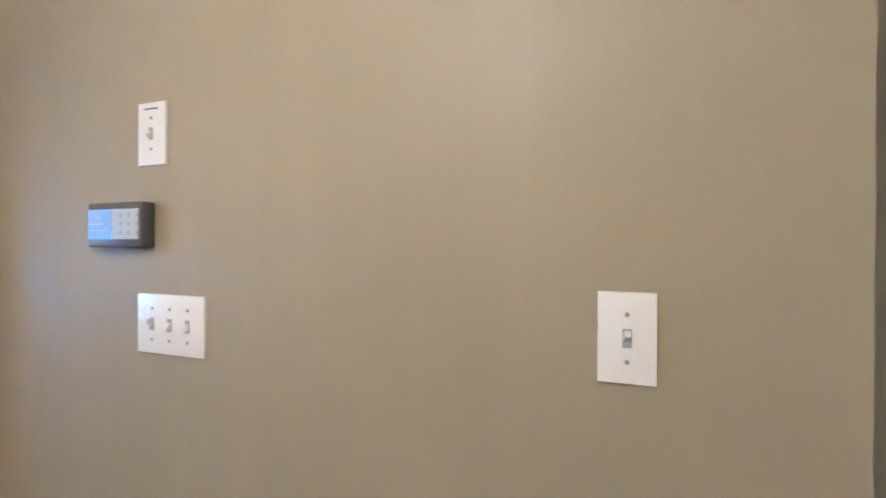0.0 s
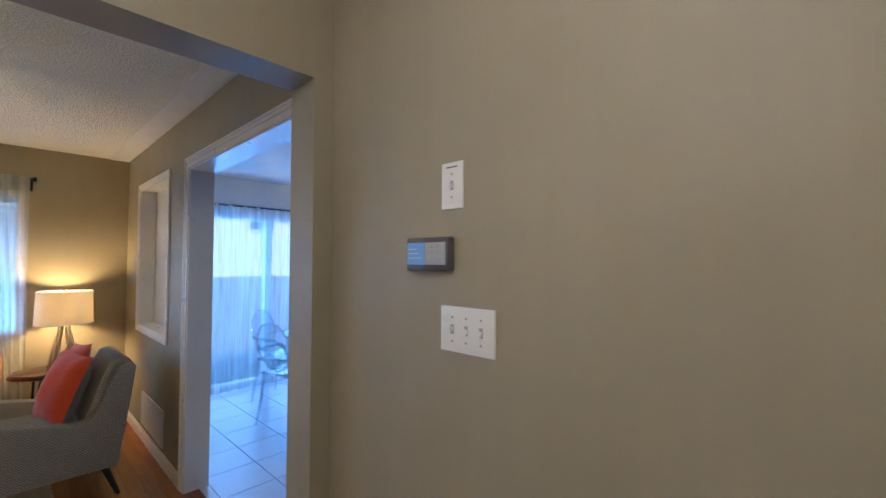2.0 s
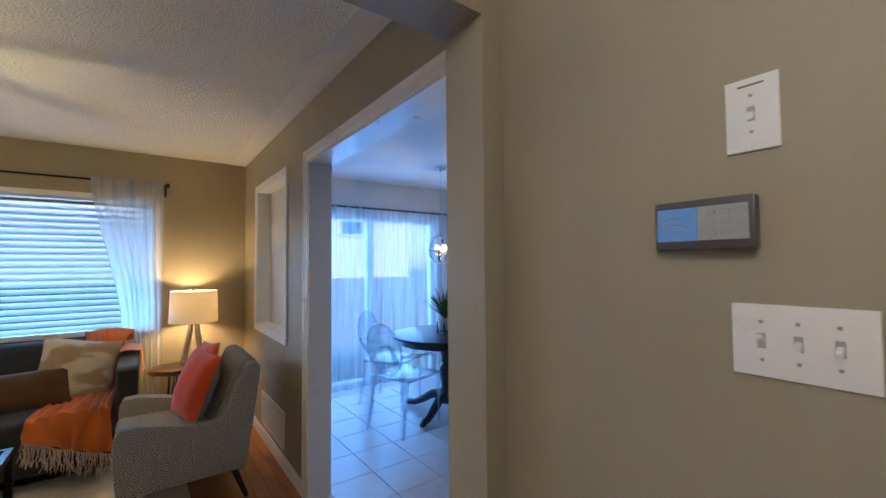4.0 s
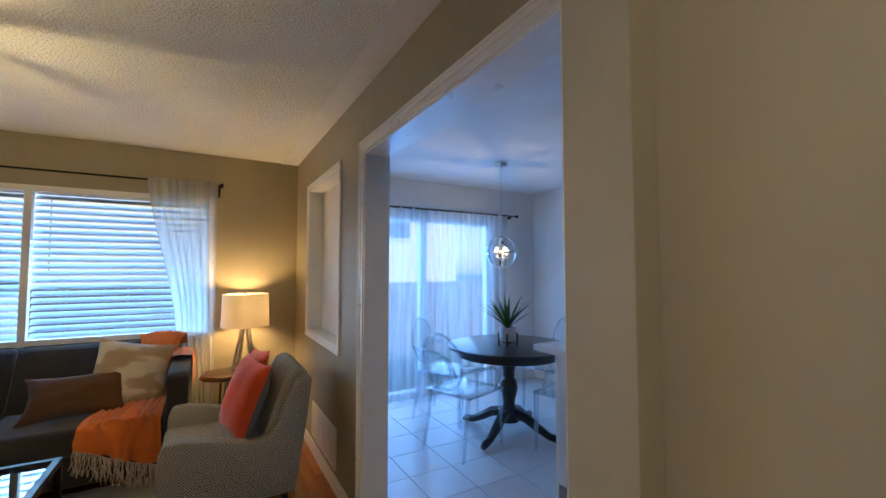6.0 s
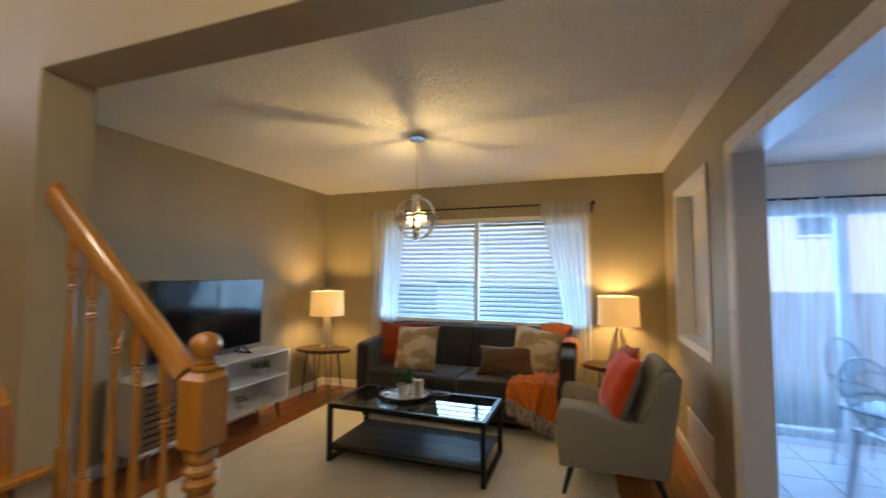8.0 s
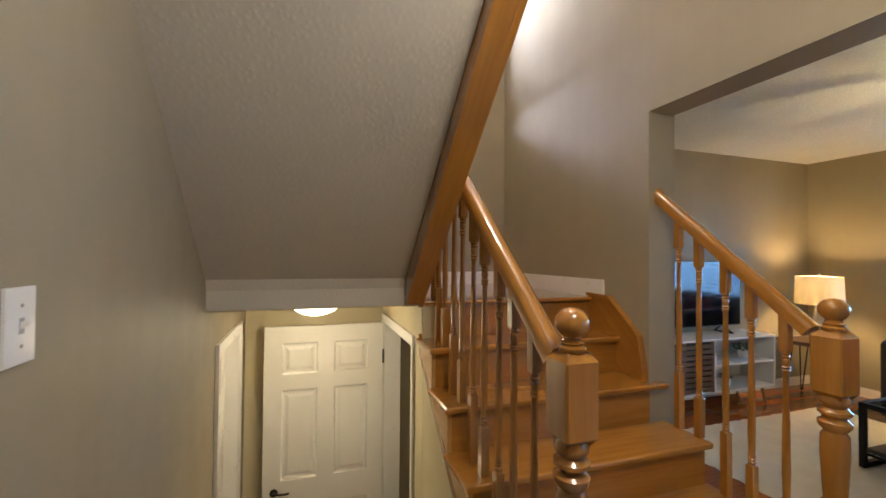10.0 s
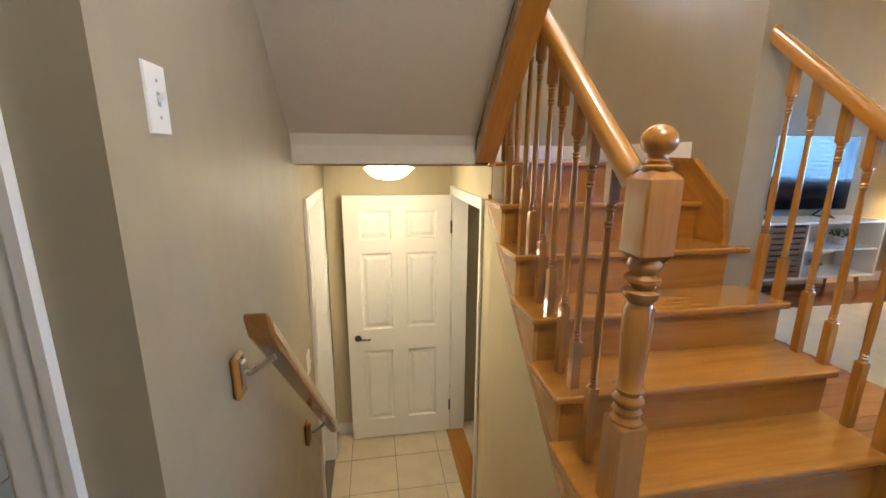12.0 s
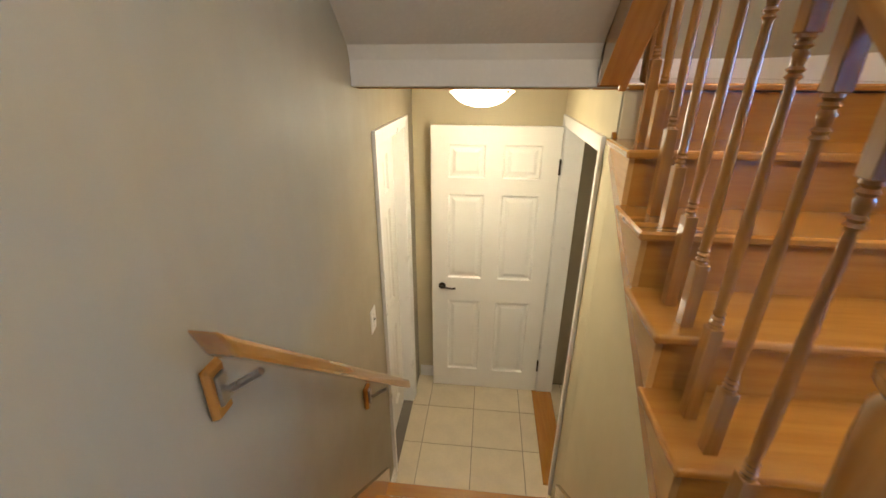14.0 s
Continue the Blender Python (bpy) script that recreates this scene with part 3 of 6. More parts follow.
# the opening is invented, to hold the back hall's fill lamp
wall_slab("wall_back_hall", "y", -3.44, -3.28, 0.952, 2.6, 0, 5.0, M["wall"], [(1.25, 2.35, 0.95, 2.1)], "taupe wall of the back hall")
wall_slab("wall_upper_north", "y", YK, YB, XD1 + 0.002, 0.358, 2.62, 5.0, M["wall"], (), "upper hall wall")
wall_slab("wall_lower_room", "y", YS - 0.2, -2.2, -0.62, -0.52, LOW, 1.0, M["kwall"], (), "pale wall of the lower room")
wall_slab("wall_kitchen_north", "y", 3.76, 3.91, XW + 0.002, 0.36, 0, CEIL, M["kwall"], (), "white kitchen wall")
wall_slab("wall_kitchen_east", "x", 0.20, 0.36, YB + 0.002, 3.758, 0, CEIL, M["kwall"], (), "white kitchen wall")
# white paint on the kitchen's side of the shared walls
wall_slab("wall_kitchen_west", "x", XW + 0.002, XW + 0.012, YB + 0.012, 3.758, 0.0, 2.398, M["kwall"], [(1.20, 3.06, 0.0, 2.0)], "white kitchen wall round the patio door")
wall_slab("wall_kitchen_south", "y", YB + 0.001, YB + 0.010, XW + 0.014, 0.198, 0.0, 2.398, M["kwall"],
          [(-2.855, -1.40, 0, 2.045)], "white kitchen wall round the opening")
setting("niche_back", boxes((-4.274, -3.346, YB - 0.014, YB - 0.001, 0.894, 2.067)), M["kwall"], "white painted back of the wall niche", "wall")

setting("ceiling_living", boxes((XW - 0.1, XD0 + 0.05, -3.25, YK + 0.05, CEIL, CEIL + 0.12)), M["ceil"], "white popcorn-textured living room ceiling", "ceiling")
setting("ceiling_kitchen", boxes((XW - 0.1, 0.3, YB - 0.05, 3.86, 2.402, CEIL + 0.12)), M["kceil"], "smooth white kitchen ceiling", "ceiling")
setting("ceiling_foyer", boxes((XD1, -0.02, -0.42, YK + 0.02, CEIL, 2.62), (-0.02, 2.65, -0.80, YK + 0.02, CEIL, 2.62), (0.44, 2.65, YK + 0.02, 1.65, CEIL, 2.62),
                               (0.952, 2.62, -3.3, -0.80, CEIL, 2.62)), M["kceil"], "white foyer ceiling", "ceiling")
setting("ceiling_upper", boxes((XD0, 2.7, -3.42, 1.7, 5.0, 5.12)), M["kceil"], "white ceiling high over the stairs", "ceiling")
setting("ceiling_lower_hall", boxes((-0.138, 0.828, YS, -2.095, LOWCEIL, LOWCEIL + 0.004)), M["cream"], "cream ceiling of the lower hall", "ceiling")
setting("roof", boxes((-5.3, -1.36, -3.6, 4.1, 2.66, 2.8), (-1.5, 3.0, 1.8, 4.1, 2.66, 2.8)), M["roof"], "dark shingle roof", "roof")

# slope under the upper flight, with its short upright face
PITCH = 0.89
def soffit_z(y):
    return 1.234 + PITCH * (y + 2.085)

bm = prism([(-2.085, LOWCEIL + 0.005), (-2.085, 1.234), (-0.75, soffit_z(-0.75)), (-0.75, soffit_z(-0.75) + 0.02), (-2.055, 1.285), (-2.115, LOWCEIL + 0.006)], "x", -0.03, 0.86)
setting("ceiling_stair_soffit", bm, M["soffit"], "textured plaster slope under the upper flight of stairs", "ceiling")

# floors
setting("floor", boxes((XW, XD1 - 0.075, -3.14, YK + 0.08, -0.12, -0.004)), M["grout"], "red-brown hardwood strip floor", "floor")
setting("floor_kitchen", boxes((XW, 0.2, YK + 0.08, 3.76, -0.12, -0.004)), M["grout"], "white ceramic tile kitchen floor", "floor")
setting("floor_foyer", boxes((XD1 - 0.075, 2.6, -0.97, YK, -0.12, -0.004), (XD1 - 0.075, -0.145, -1.012, -0.97, -0.12, -0.004), (0.488, 2.6, YK, 1.6, -0.12, -0.004), (0.94, 2.6, -3.28, -0.97, -0.12, -0.004)), M["grout"], "grey-beige tile foyer floor", "floor")
setting("floor_lower_hall", boxes((-1.6, 0.94, YS, -2.10, LOW - 0.1, LOW - 0.004)), M["grout"], "beige square tile lower hall floor", "floor")

setting("ceiling_border", boxes((XW + 0.002, XD0 - 0.002, 0.600, 0.748, CEIL - 0.005, CEIL - 0.001)), M["kceil"], "smooth painted strip along the ceiling edge", "ceiling")

# outdoors
setting("ground", boxes((-120, -5.0, -120, 120, -0.5, -0.35), (-5.0, 120, -120, -3.6, -0.5, -0.35)), M["grass"], "lawn behind the house", "ground")

# ---- trim ----
def skirting(name, pts, h=0.09, d=0.014, label="white painted baseboard"):
    bm = bmesh.new()
    for x0, x1, y0, y1, z in pts:
        b2 = bmesh.new()
        box(b2, x0, x1, y0, y1, z, z + h * 0.78)
        merge(bm, b2)
        inx, iny = (0.003 if x1 - x0 < 0.05 else 0), (0.003 if y1 - y0 < 0.05 else 0)
        b2 = bmesh.new()
        box(b2, x0 + inx, x1 - inx, y0 + iny, y1 - iny, z + h * 0.78, z + h)
        merge(bm, b2)
    return setting(name, bm, M["trim"], label, "baseboard")


skirting("baseboard_living", [(XW + 0.001, XW + 0.015, -3.125, 0.735, 0), (XW + 0.015, XD0 - 0.001, -3.139, -3.125, 0), (XW + 0.015, -2.925, 0.735, 0.749, 0),
                              (XD0 - 0.015, XD0 - 0.001, -3.125, -1.72, 0)])
skirting("baseboard_foyer", [(-1.16, 0.488, 0.735, 0.749, 0), (0.489, 0.503, 0.75, 1.59, 0)])
skirting("baseboard_landing", [(XD1 + 0.001, XD1 + 0.015, -3.265, -2.03, 1.129), (XD1 + 0.015, -0.12, YS + 0.001, YS + 0.015, 1.129)], 0.104)
skirting("baseboard_lower_hall", [(0.815, 0.829, -2.294, -2.14, LOW), (-0.138, 0.815, YS + 0.001, YS + 0.015, LOW)], 0.1)


def casing(name, axis, p, side, a0, a1, z0, z1, w=0.065, d=0.018, sill=False, label="white moulded casing"):
    """Stepped casing round an opening, on the face p, standing out towards side."""
    bm = bmesh.new()
    for k, (inner, outer, proud) in enumerate(((0.0, w * 0.55, d * 0.6), (w * 0.5, w * 0.86, d * 0.8), (w * 0.8, w, d))):
        lo, hi = (p + 0.001 * side, p + proud * side)
        lo, hi = min(lo, hi), max(lo, hi)
        pieces = [(a0 - outer, a0 - inner, z0, z1 + outer), (a1 + inner, a1 + outer, z0, z1 + outer), (a0 - inner, a1 + inner, z1 + inner, z1 + outer)]
        if sill:
            pieces = [(a, b, c - outer, d2) for a, b, c, d2 in pieces[:2]] + [pieces[2], (a0 - inner, a1 + inner, z0 - outer, z0 - inner)]
        for a, b, c, d2 in pieces:
            b2 = bmesh.new()
            box(b2, *((lo, hi, a, b) if axis == "x" else (a, b, lo, hi)), c, d2)
            merge(bm, b2)
    return setting(name, bm, M["trim"], label, "trim")


def lining(name, axis, p0, p1, a0, a1, z0, z1, t=0.012, sill=False):
    """Boards lining an opening's depth."""
    spec = [(a0, a0 + t, z0, z1), (a1 - t, a1, z0, z1), (a0 + t, a1 - t, z1 - t, z1)]
    if sill:
        spec = [(a0, a0 + t, z0, z1), (a1 - t, a1, z0, z1), (a0 + t, a1 - t, z1 - t, z1), (a0 + t, a1 - t, z0, z0 + t)]
    return setting(name, boxes(*[((p0, p1, a, b) if axis == "x" else (a, b, p0, p1)) + (c, d) for a, b, c, d in spec]), M["trim"], "white painted jamb lining", "trim")


casing("trim_kitchen_opening", "y", YK, -1, -2.855, -1.40, 0, 2.045)
lining("trim_kitchen_jamb", "y", YK - 0.004, YB + 0.014, -2.855, -1.40, 0, 2.045)
casing("trim_pass_through", "y", YK, -1, -4.275, -3.345, 0.893, 2.068, 0.04, 0.014, True, "white trim round the pass-through")
lining("trim_pass_jamb", "y", YK - 0.003, YB - 0.015, -4.275, -3.345, 0.893, 2.068, 0.012, True)
casing("trim_hall_door", "y", -0.735, 1, 1.028, 1.85, 0, 2.05, 0.085, 0.02)
lining("trim_hall_jamb", "y", -0.864, -0.731, 1.028, 1.85, 0, 2.05)
casing("trim_lower_left_door", "x", 0.83, -1, -2.975, -2.355, LOW, 0.87, 0.06)
lining("trim_lower_left_jamb", "x", 0.826, 0.944, -2.975, -2.355, LOW, 0.87)
casing("trim_lower_right_door", "x", -0.14, 1, -3.175, -2.345, LOW, 0.865, 0.06)
lining("trim_lower_right_jamb", "x", -0.254, -0.136, -3.175, -2.345, LOW, 0.865)
setting("threshold_lower", boxes((-0.25, -0.10, -3.172, -2.348, LOW - 0.001, LOW + 0.012), bevel=0.004), M["oak_y"], "oak threshold strip", "threshold")
casing("trim_stair_window", "y", YS, 1, -0.77, 0.18, 2.48, 3.75, 0.04, 0.014, True, "white stair window trim")
lining("trim_stair_window_jamb", "y", YS - 0.15, YS + 0.002, -0.77, 0.18, 2.48, 3.75, 0.012, True)

# ---- stairs ----
RISE, RUN, Y1 = 0.188, 0.226, -1.012
XL, XR = -0.14, -1.25           # open edge over the lower flight, and the far edge


def tread_bm(x0, x1, y_front, y_back, z, t=0.028, nose=0.028):
    bm = bmesh.new()
    box(bm, x0, x1, y_back, y_front + nose, z - t, z, 0.008, 2)
    return bm


def stairs_up():
    st = thing("lower_staircase", "honey-stained oak stairs rising to the landing", "stairs")
    for k in range(1, 6):
        yf = Y1 - RUN * (k - 1)
        x1 = XR if k <= 3 else (XD1 + 0.001)
        if k == 4:
            bm = boxes((XD1 + 0.001, XL + 0.035, yf - RUN - 0.01, yf + 0.028, RISE * k - 0.028, RISE * k), bevel=0.007)
            merge(bm, boxes((XR, XD1, -1.713, yf + 0.028, RISE * k - 0.028, RISE * k), bevel=0.007))
            part("tread", bm, M["oak_x"], st)
        else:
            part("tread", tread_bm(x1, XL + 0.035, yf, yf - RUN - 0.01, RISE * k), M["oak_x"], st)
        part("riser", boxes((x1 + 0.02 if k <= 4 else x1, XL, yf - 0.018, yf, RISE * (k - 1), RISE * k - 0.029)), M["oak_x"], st)
        # filled end over the lower flight
        if k <= 5:
            part("stair_end", prism([(yf - 0.001, RISE * (k - 1) - 0.01), (yf - 0.001, RISE * k - 0.029), (yf - RUN, RISE * k - 0.029), (yf - RUN, RISE * k - 0.01 - 0.03)], "x", XL - 0.012, XL + 0.018), M["oak_pale"], st)
    part("riser", boxes((XD1 + 0.001, XL, Y1 - RUN * 5 - 0.018, Y1 - RUN * 5, RISE * 5, RISE * 6 - 0.029)), M["oak_x"], st)
    # raked edge of the plaster under the stairs
    poly = [(Y1, -0.092), (Y1, 0.0), (Y1 - RUN * 5 - 0.02, RISE * 5 + 0.018), (Y1 - RUN * 5 - 0.02, RISE * 5 - 0.074)]
    part("stringer", prism(poly, "x", XL - 0.004, XL + 0.016), M["oak_up"], st)
    # carriage below the treads
    poly = [(Y1 - 0.02, 0.0), (Y1 - 0.02 - RUN * 5, RISE * 5 - 0.03), (Y1 - 0.02 - RUN * 5, 0.0)]
    part("carriage", prism(poly, "x", XR + 0.04, XL - 0.015), M["wall"], st)
    # skirt board on the divider wall up to the landing
    poly = [(-1.728, RISE * 4), (-1.728, 0.80), (-1.760, 0.955), (-1.980, 1.135), (-2.06, 1.140), (-2.15, 1.140), (-2.15, RISE * 4)]
    part("skirt_board", prism(poly, "x", XD1 + 0.001, XD1 + 0.022, 0.004), M["oak_up"], st)
    poly = [(-1.719, RISE * 4), (-1.719, 0.80), (-1.752, 0.967), (-1.975, 1.150), (-2.153, 1.154), (-2.153, 1.136), (-1.982, 1.132), (-1.764, 0.953), (-1.734, 0.795), (-1.734, RISE * 4)]
    part("skirt_cap", prism(poly, "x", XD1 + 0.001, XD1 + 0.034), M["oak_y"], st)
    return st


stairs_up()
land = setting("landing_floor", boxes((XD1 + 0.001, -0.02, YS + 0.001, Y1 - RUN * 5 + 0.028, RISE * 6 - 0.022, RISE * 6), (-0.02, 0.829, YS + 0.001, -2.125, RISE * 6 - 0.022, RISE * 6), bevel=0.006),
               M["oak_x"], "honey oak stair landing", "landing")


def stairs_down():
    st = thing("descending_staircase", "honey oak stairs going down to the lower hall", "stairs")
    rise, run, y0 = 1.197 / 6, 0.22, -1.0
    for k in range(6):
        y = y0 - run * k
        z = -rise * k
        part("riser", boxes((-0.136, 0.826, y - 0.0, y + 0.018, z - rise, z - 0.03)), M["oak_x"], st)
        part("tread", boxes((-0.136, 0.826, y - 0.026, y + (run - 0.01 if k else 0.03), z - 0.03, z), bevel=0.007), M["oak_x"], st)
    for side, x in (("skirt_board", -0.139), ("skirt_board", 0.812)):
        pts = [(-0.98, -0.2), (-0.98, 0.09), (-1.03, 0.075), (-2.14, -0.93), (-2.14, LOW), (-1.95, LOW)]
        part(side, prism(pts, "x", x + 0.001, x + 0.016), M["oak_down"], st)
        cap = [(-0.975, 0.088), (-0.975, 0.105), (-1.035, 0.090), (-2.145, -0.914), (-2.145, -0.934), (-1.03, 0.072)]
        part("skirt_cap", prism(cap, "x", x - 0.001, x + 0.022), M["oak_down"], st)
    return st


stairs_down()


def baluster(name, length, low, material, parent, m):
    """Square foot, turned shaft with rings, square head."""
    h = 0.016
    top = 0.17
    bm = boxes((-h, h, -h, h, 0, low), (-h, h, -h, h, length - top, length), bevel=0.002)
    a, b = low, length - top
    s = b - a
    prof = [(0.014, a - 0.012), (0.0155, a - 0.002), (0.0120, a + 0.006), (0.0150, a + 0.012), (0.0105, a + 0.018), (0.0145, a + 0.024), (0.0105, a + 0.030), (0.0140, a + 0.036), (0.0110, a + 0.043)]
    prof += [(0.0135, a + s * 0.22), (0.0130, a + s * 0.36), (0.0108, a + s * 0.62), (0.0092, b - 0.085), (0.0092, b - 0.074), (0.0145, b - 0.068), (0.0100, b - 0.062), (0.0150, b - 0.056),
             (0.0098, b - 0.050), (0.0118, b - 0.040), (0.0135, b - 0.031), (0.0100, b - 0.024), (0.0155, b - 0.018), (0.0105, b - 0.012), (0.0155, b - 0.006), (0.0140, b + 0.002), (0.014, b + 0.012)]
    merge(bm, lathe(prof, 12))
    ob = part(name, bm, material, parent, smooth=True)
    ob.matrix_basis = m
    return ob


def newel(parent, x, y, z0, ball_z):
    """Turned oak post: square base, shaft with two sets of rings, chamfered block, ball."""
    base_top, block0, block1 = ball_z - 0.74, ball_z - 0.29, ball_z - 0.068
    h = 0.043
    ob = part("base_block", boxes((x - h, x + h, y - h, y + h, z0, base_top), bevel=0.006), M["oak_z"], parent)
    prof = [(0.040, base_top - 0.01), (0.043, base_top + 0.006), (0.034, base_top + 0.02), (0.040, base_top + 0.035), (0.033, base_top + 0.047), (0.042, base_top + 0.062),
            (0.042, base_top + 0.072), (0.032, base_top + 0.084), (0.040, base_top + 0.10), (0.031, base_top + 0.115), (0.034, base_top + 0.16), (0.039, base_top + 0.26),
            (0.038, block0 - 0.125), (0.030, block0 - 0.11), (0.044, block0 - 0.092), (0.045, block0 - 0.078), (0.031, block0 - 0.066), (0.044, block0 - 0.052), (0.044, block0 - 0.042),
            (0.031, block0 - 0.030), (0.042, block0 - 0.016), (0.043, block0 - 0.006), (0.036, block0 + 0.008)]
    part("turned_shaft", lathe(prof, 20, Matrix.Translation((x, y, 0))), M["oak_z"], parent, smooth=True)
    c, q = 0.046, 0.041
    octo = [(x - c, y - q), (x - q, y - c), (x + q, y - c), (x + c, y - q), (x + c, y + q), (x + q, y + c), (x - q, y + c), (x - c, y + q)]
    bm = prism(octo, "z", block0, block1)
    ends = [e for e in bm.edges if abs(e.verts[0].co.z - e.verts[1].co.z) < 1e-4]
    bmesh.ops.bevel(bm, geom=ends, offset=0.020, segments=1, affect="EDGES", profile=0.5)
    part("chamfered_block", bm, M["oak_z"], parent)
    prof = [(0.030, block1 - 0.004), (0.036, block1 + 0.004), (0.036, block1 + 0.010), (0.026, block1 + 0.016), (0.030, block1 + 0.022), (0.022, block1 + 0.028)]
    r = 0.042
    for i in range(3, 17):
        an = math.pi * i / 17 - math.pi / 2
        prof.append((r * math.cos(an), ball_z + r * 0.92 * math.sin(an)))
    prof.append((0.004, ball_z + r * 0.92))
    part("ball_finial", lathe(prof, 24, Matrix.Translation((x, y, 0))), M["oak_z"], parent, smooth=True)
    return ob


def handrail_bm(x, ya, za, yb, zb, w=0.030, h=0.026):
    """Rounded rail between two points in one upright plane; za, zb are its top."""
    prof = [(-w, -h * 0.9), (-w * 0.72, -h), (w * 0.72, -h), (w, -h * 0.9), (w * 1.02, 0.1 * h), (w * 0.82, h * 0.72), (w * 0.4, h), (-w * 0.4, h), (-w * 0.82, h * 0.72), (-w * 1.02, 0.1 * h)]
    d = Vector((0, yb - ya, zb - za)).normalized()
    up = Vector((0, -d.z, d.y))
    if up.z < 0:
        up = -up
    bm = bmesh.new()
    rings = []
    for y, z in ((ya, za), (yb, zb)):
        c = Vector((x, y, z)) - up * h
        rings.append([bm.verts.new(c + Vector((u, 0, 0)) + up * v) for u, v in prof])
    k = len(prof)
    for i in range(k):
        j = (i + 1) % k
        bm.faces.new((rings[0][i], rings[0][j], rings[1][j], rings[1][i]))
    bm.faces.new(rings[0])
    bm.faces.new(rings[1][::-1])
    bmesh.ops.recalc_face_normals(bm, faces=bm.faces)
    return bm


def rail_z(y, z_at, y_at=-1.04):
    return z_at + 0.855 * (y_at - y)


def balustrade(name, label, x, ball_z, z_at, y_newel, y_end, treads):
    ob = thing(name, label, "railing", group="stair railings")
    newel(ob, x, y_newel, 0.0, ball_z)
    part("handrail", handrail_bm(x, y_newel - 0.045, rail_z(y_newel - 0.045, z_at), y_end, rail_z(y_end, z_at)), M["oak_up"], ob, smooth=True)
    for k in treads:
        yf = Y1 - RUN * (k - 1)
        for s, low in ((0.034, 0.175), (0.138, 0.262)):
            y = yf - s
            if y < y_end + 0.005 or (k == 1 and s < 0.1):
                continue
            length = rail_z(y, z_at) - 0.045 - RISE * k
            baluster("baluster", length + 0.02, low, M["oak_z"], ob, pose(x, y, RISE * k - 0.001))
    return ob


balustrade("inner_balustrade", "turned honey oak balusters and newel over the descending stairs", -0.195, 1.196, 1.131, -0.977, -2.16, range(1, 6))
outer = balustrade("outer_balustrade", "turned honey oak balusters and newel beside the living room", -1.240, 1.190, 1.121, -1.005, -1.725, range(1, 5))
part("rail_end_cap", lathe([(0.004, -0.026), (0.02, -0.024), (0.029, -0.008), (0.029, 0.008), (0.02, 0.024), (0.004, 0.026)], 14, pose(-1.240, -1.728, rail_z(-1.725, 1.121) - 0.026, 0, 0, 0)), M["oak_y"], outer, smooth=True)


def upper_flight():
    st = thing("upper_staircase", "honey oak upper flight with a deep closed stringer", "stairs")
    y0 = -2.50
    for k in range(1, 8):
        yb = y0 + RUN * (k - 1)
        z = RISE * 6 + RISE * k
        part("riser", boxes((-0.03, 0.828, yb, yb + 0.018, z - RISE, z - 0.029)), M["oak_x"], st)
        part("tread", boxes((-0.03, 0.828, yb - 0.028, yb + RUN + 0.01, z - 0.028, z), bevel=0.006), M["oak_x"], st)
    lo = lambda y: 1.135 + 0.92 * (y + 2.075)
    poly = [(-2.075, 1.122), (-2.075, 1.20), (-2.075, 1.46), (-0.55, 1.46 + PITCH * 1.525), (-0.55, lo(-0.55)), (-2.06, 1.123)]
    part("stringer", prism(poly, "x", -0.115, -0.032), M["oak_down"], st)
    poly = [(-2.090, 1.10), (-2.090, 1.20), (-2.05, 1.215), (-0.55, lo(-0.55) + 0.085), (-0.55, lo(-0.55) - 0.012), (-2.04, lo(-2.04) - 0.012)]
    part("stringer_moulding", prism(poly, "x", -0.128, -0.100, 0.004), M["oak_down"], st)
    part("newel_post", boxes((-0.246, -0.200, -2.21, -2.164, RISE * 6, 2.30), bevel=0.008), M["oak_z"], st)
    part("handrail", handrail_bm(-0.075, -2.10, 2.33, -0.60, 2.33 + PITCH * 1.5), M["oak_down"], st, smooth=True)
    for i in range(13):
        y = -2.0 + i * 0.108
        zb = 1.45 + PITCH * (y + 2.075)
        baluster("baluster", 2.29 + PITCH * (y + 2.10) - zb, 0.16, M["oak_z"], st, pose(-0.075, y, zb))
    return st


upper_flight()


def wall_handrail():
    ob = thing("wall_handrail", "square oak handrail on metal brackets beside the descending stairs", "handrail")
    poly = [(-1.003, 0.815), (-1.033, 0.742), (-2.315, -0.475), (-2.330, -0.455), (-2.305, -0.405)]
    bm = prism(poly, "x", 0.708, 0.770, 0.009)
    part("rail", bm, M["oak_down"], ob)
    for y, z in ((-1.093, 0.613), (-1.91, -0.167)):
        part("bracket_block", boxes((0.808, 0.829, y - 0.027, y + 0.027, z - 0.06, z + 0.06), bevel=0.008), M["oak_z"], ob)
        part("bracket_arm", tube([(0.808, y, z + 0.01), (0.79, y, z + 0.005), (0.76, y - 0.01, z + 0.02), (0.73, y - 0.015, z + 0.04)], 0.008, 8), M["steel"], ob, smooth=True)
        part("bracket_plate", boxes((0.800, 0.809, y - 0.014, y + 0.014, z - 0.03, z + 0.04), bevel=0.003), M["steel"], ob)
    return ob


wall_handrail()

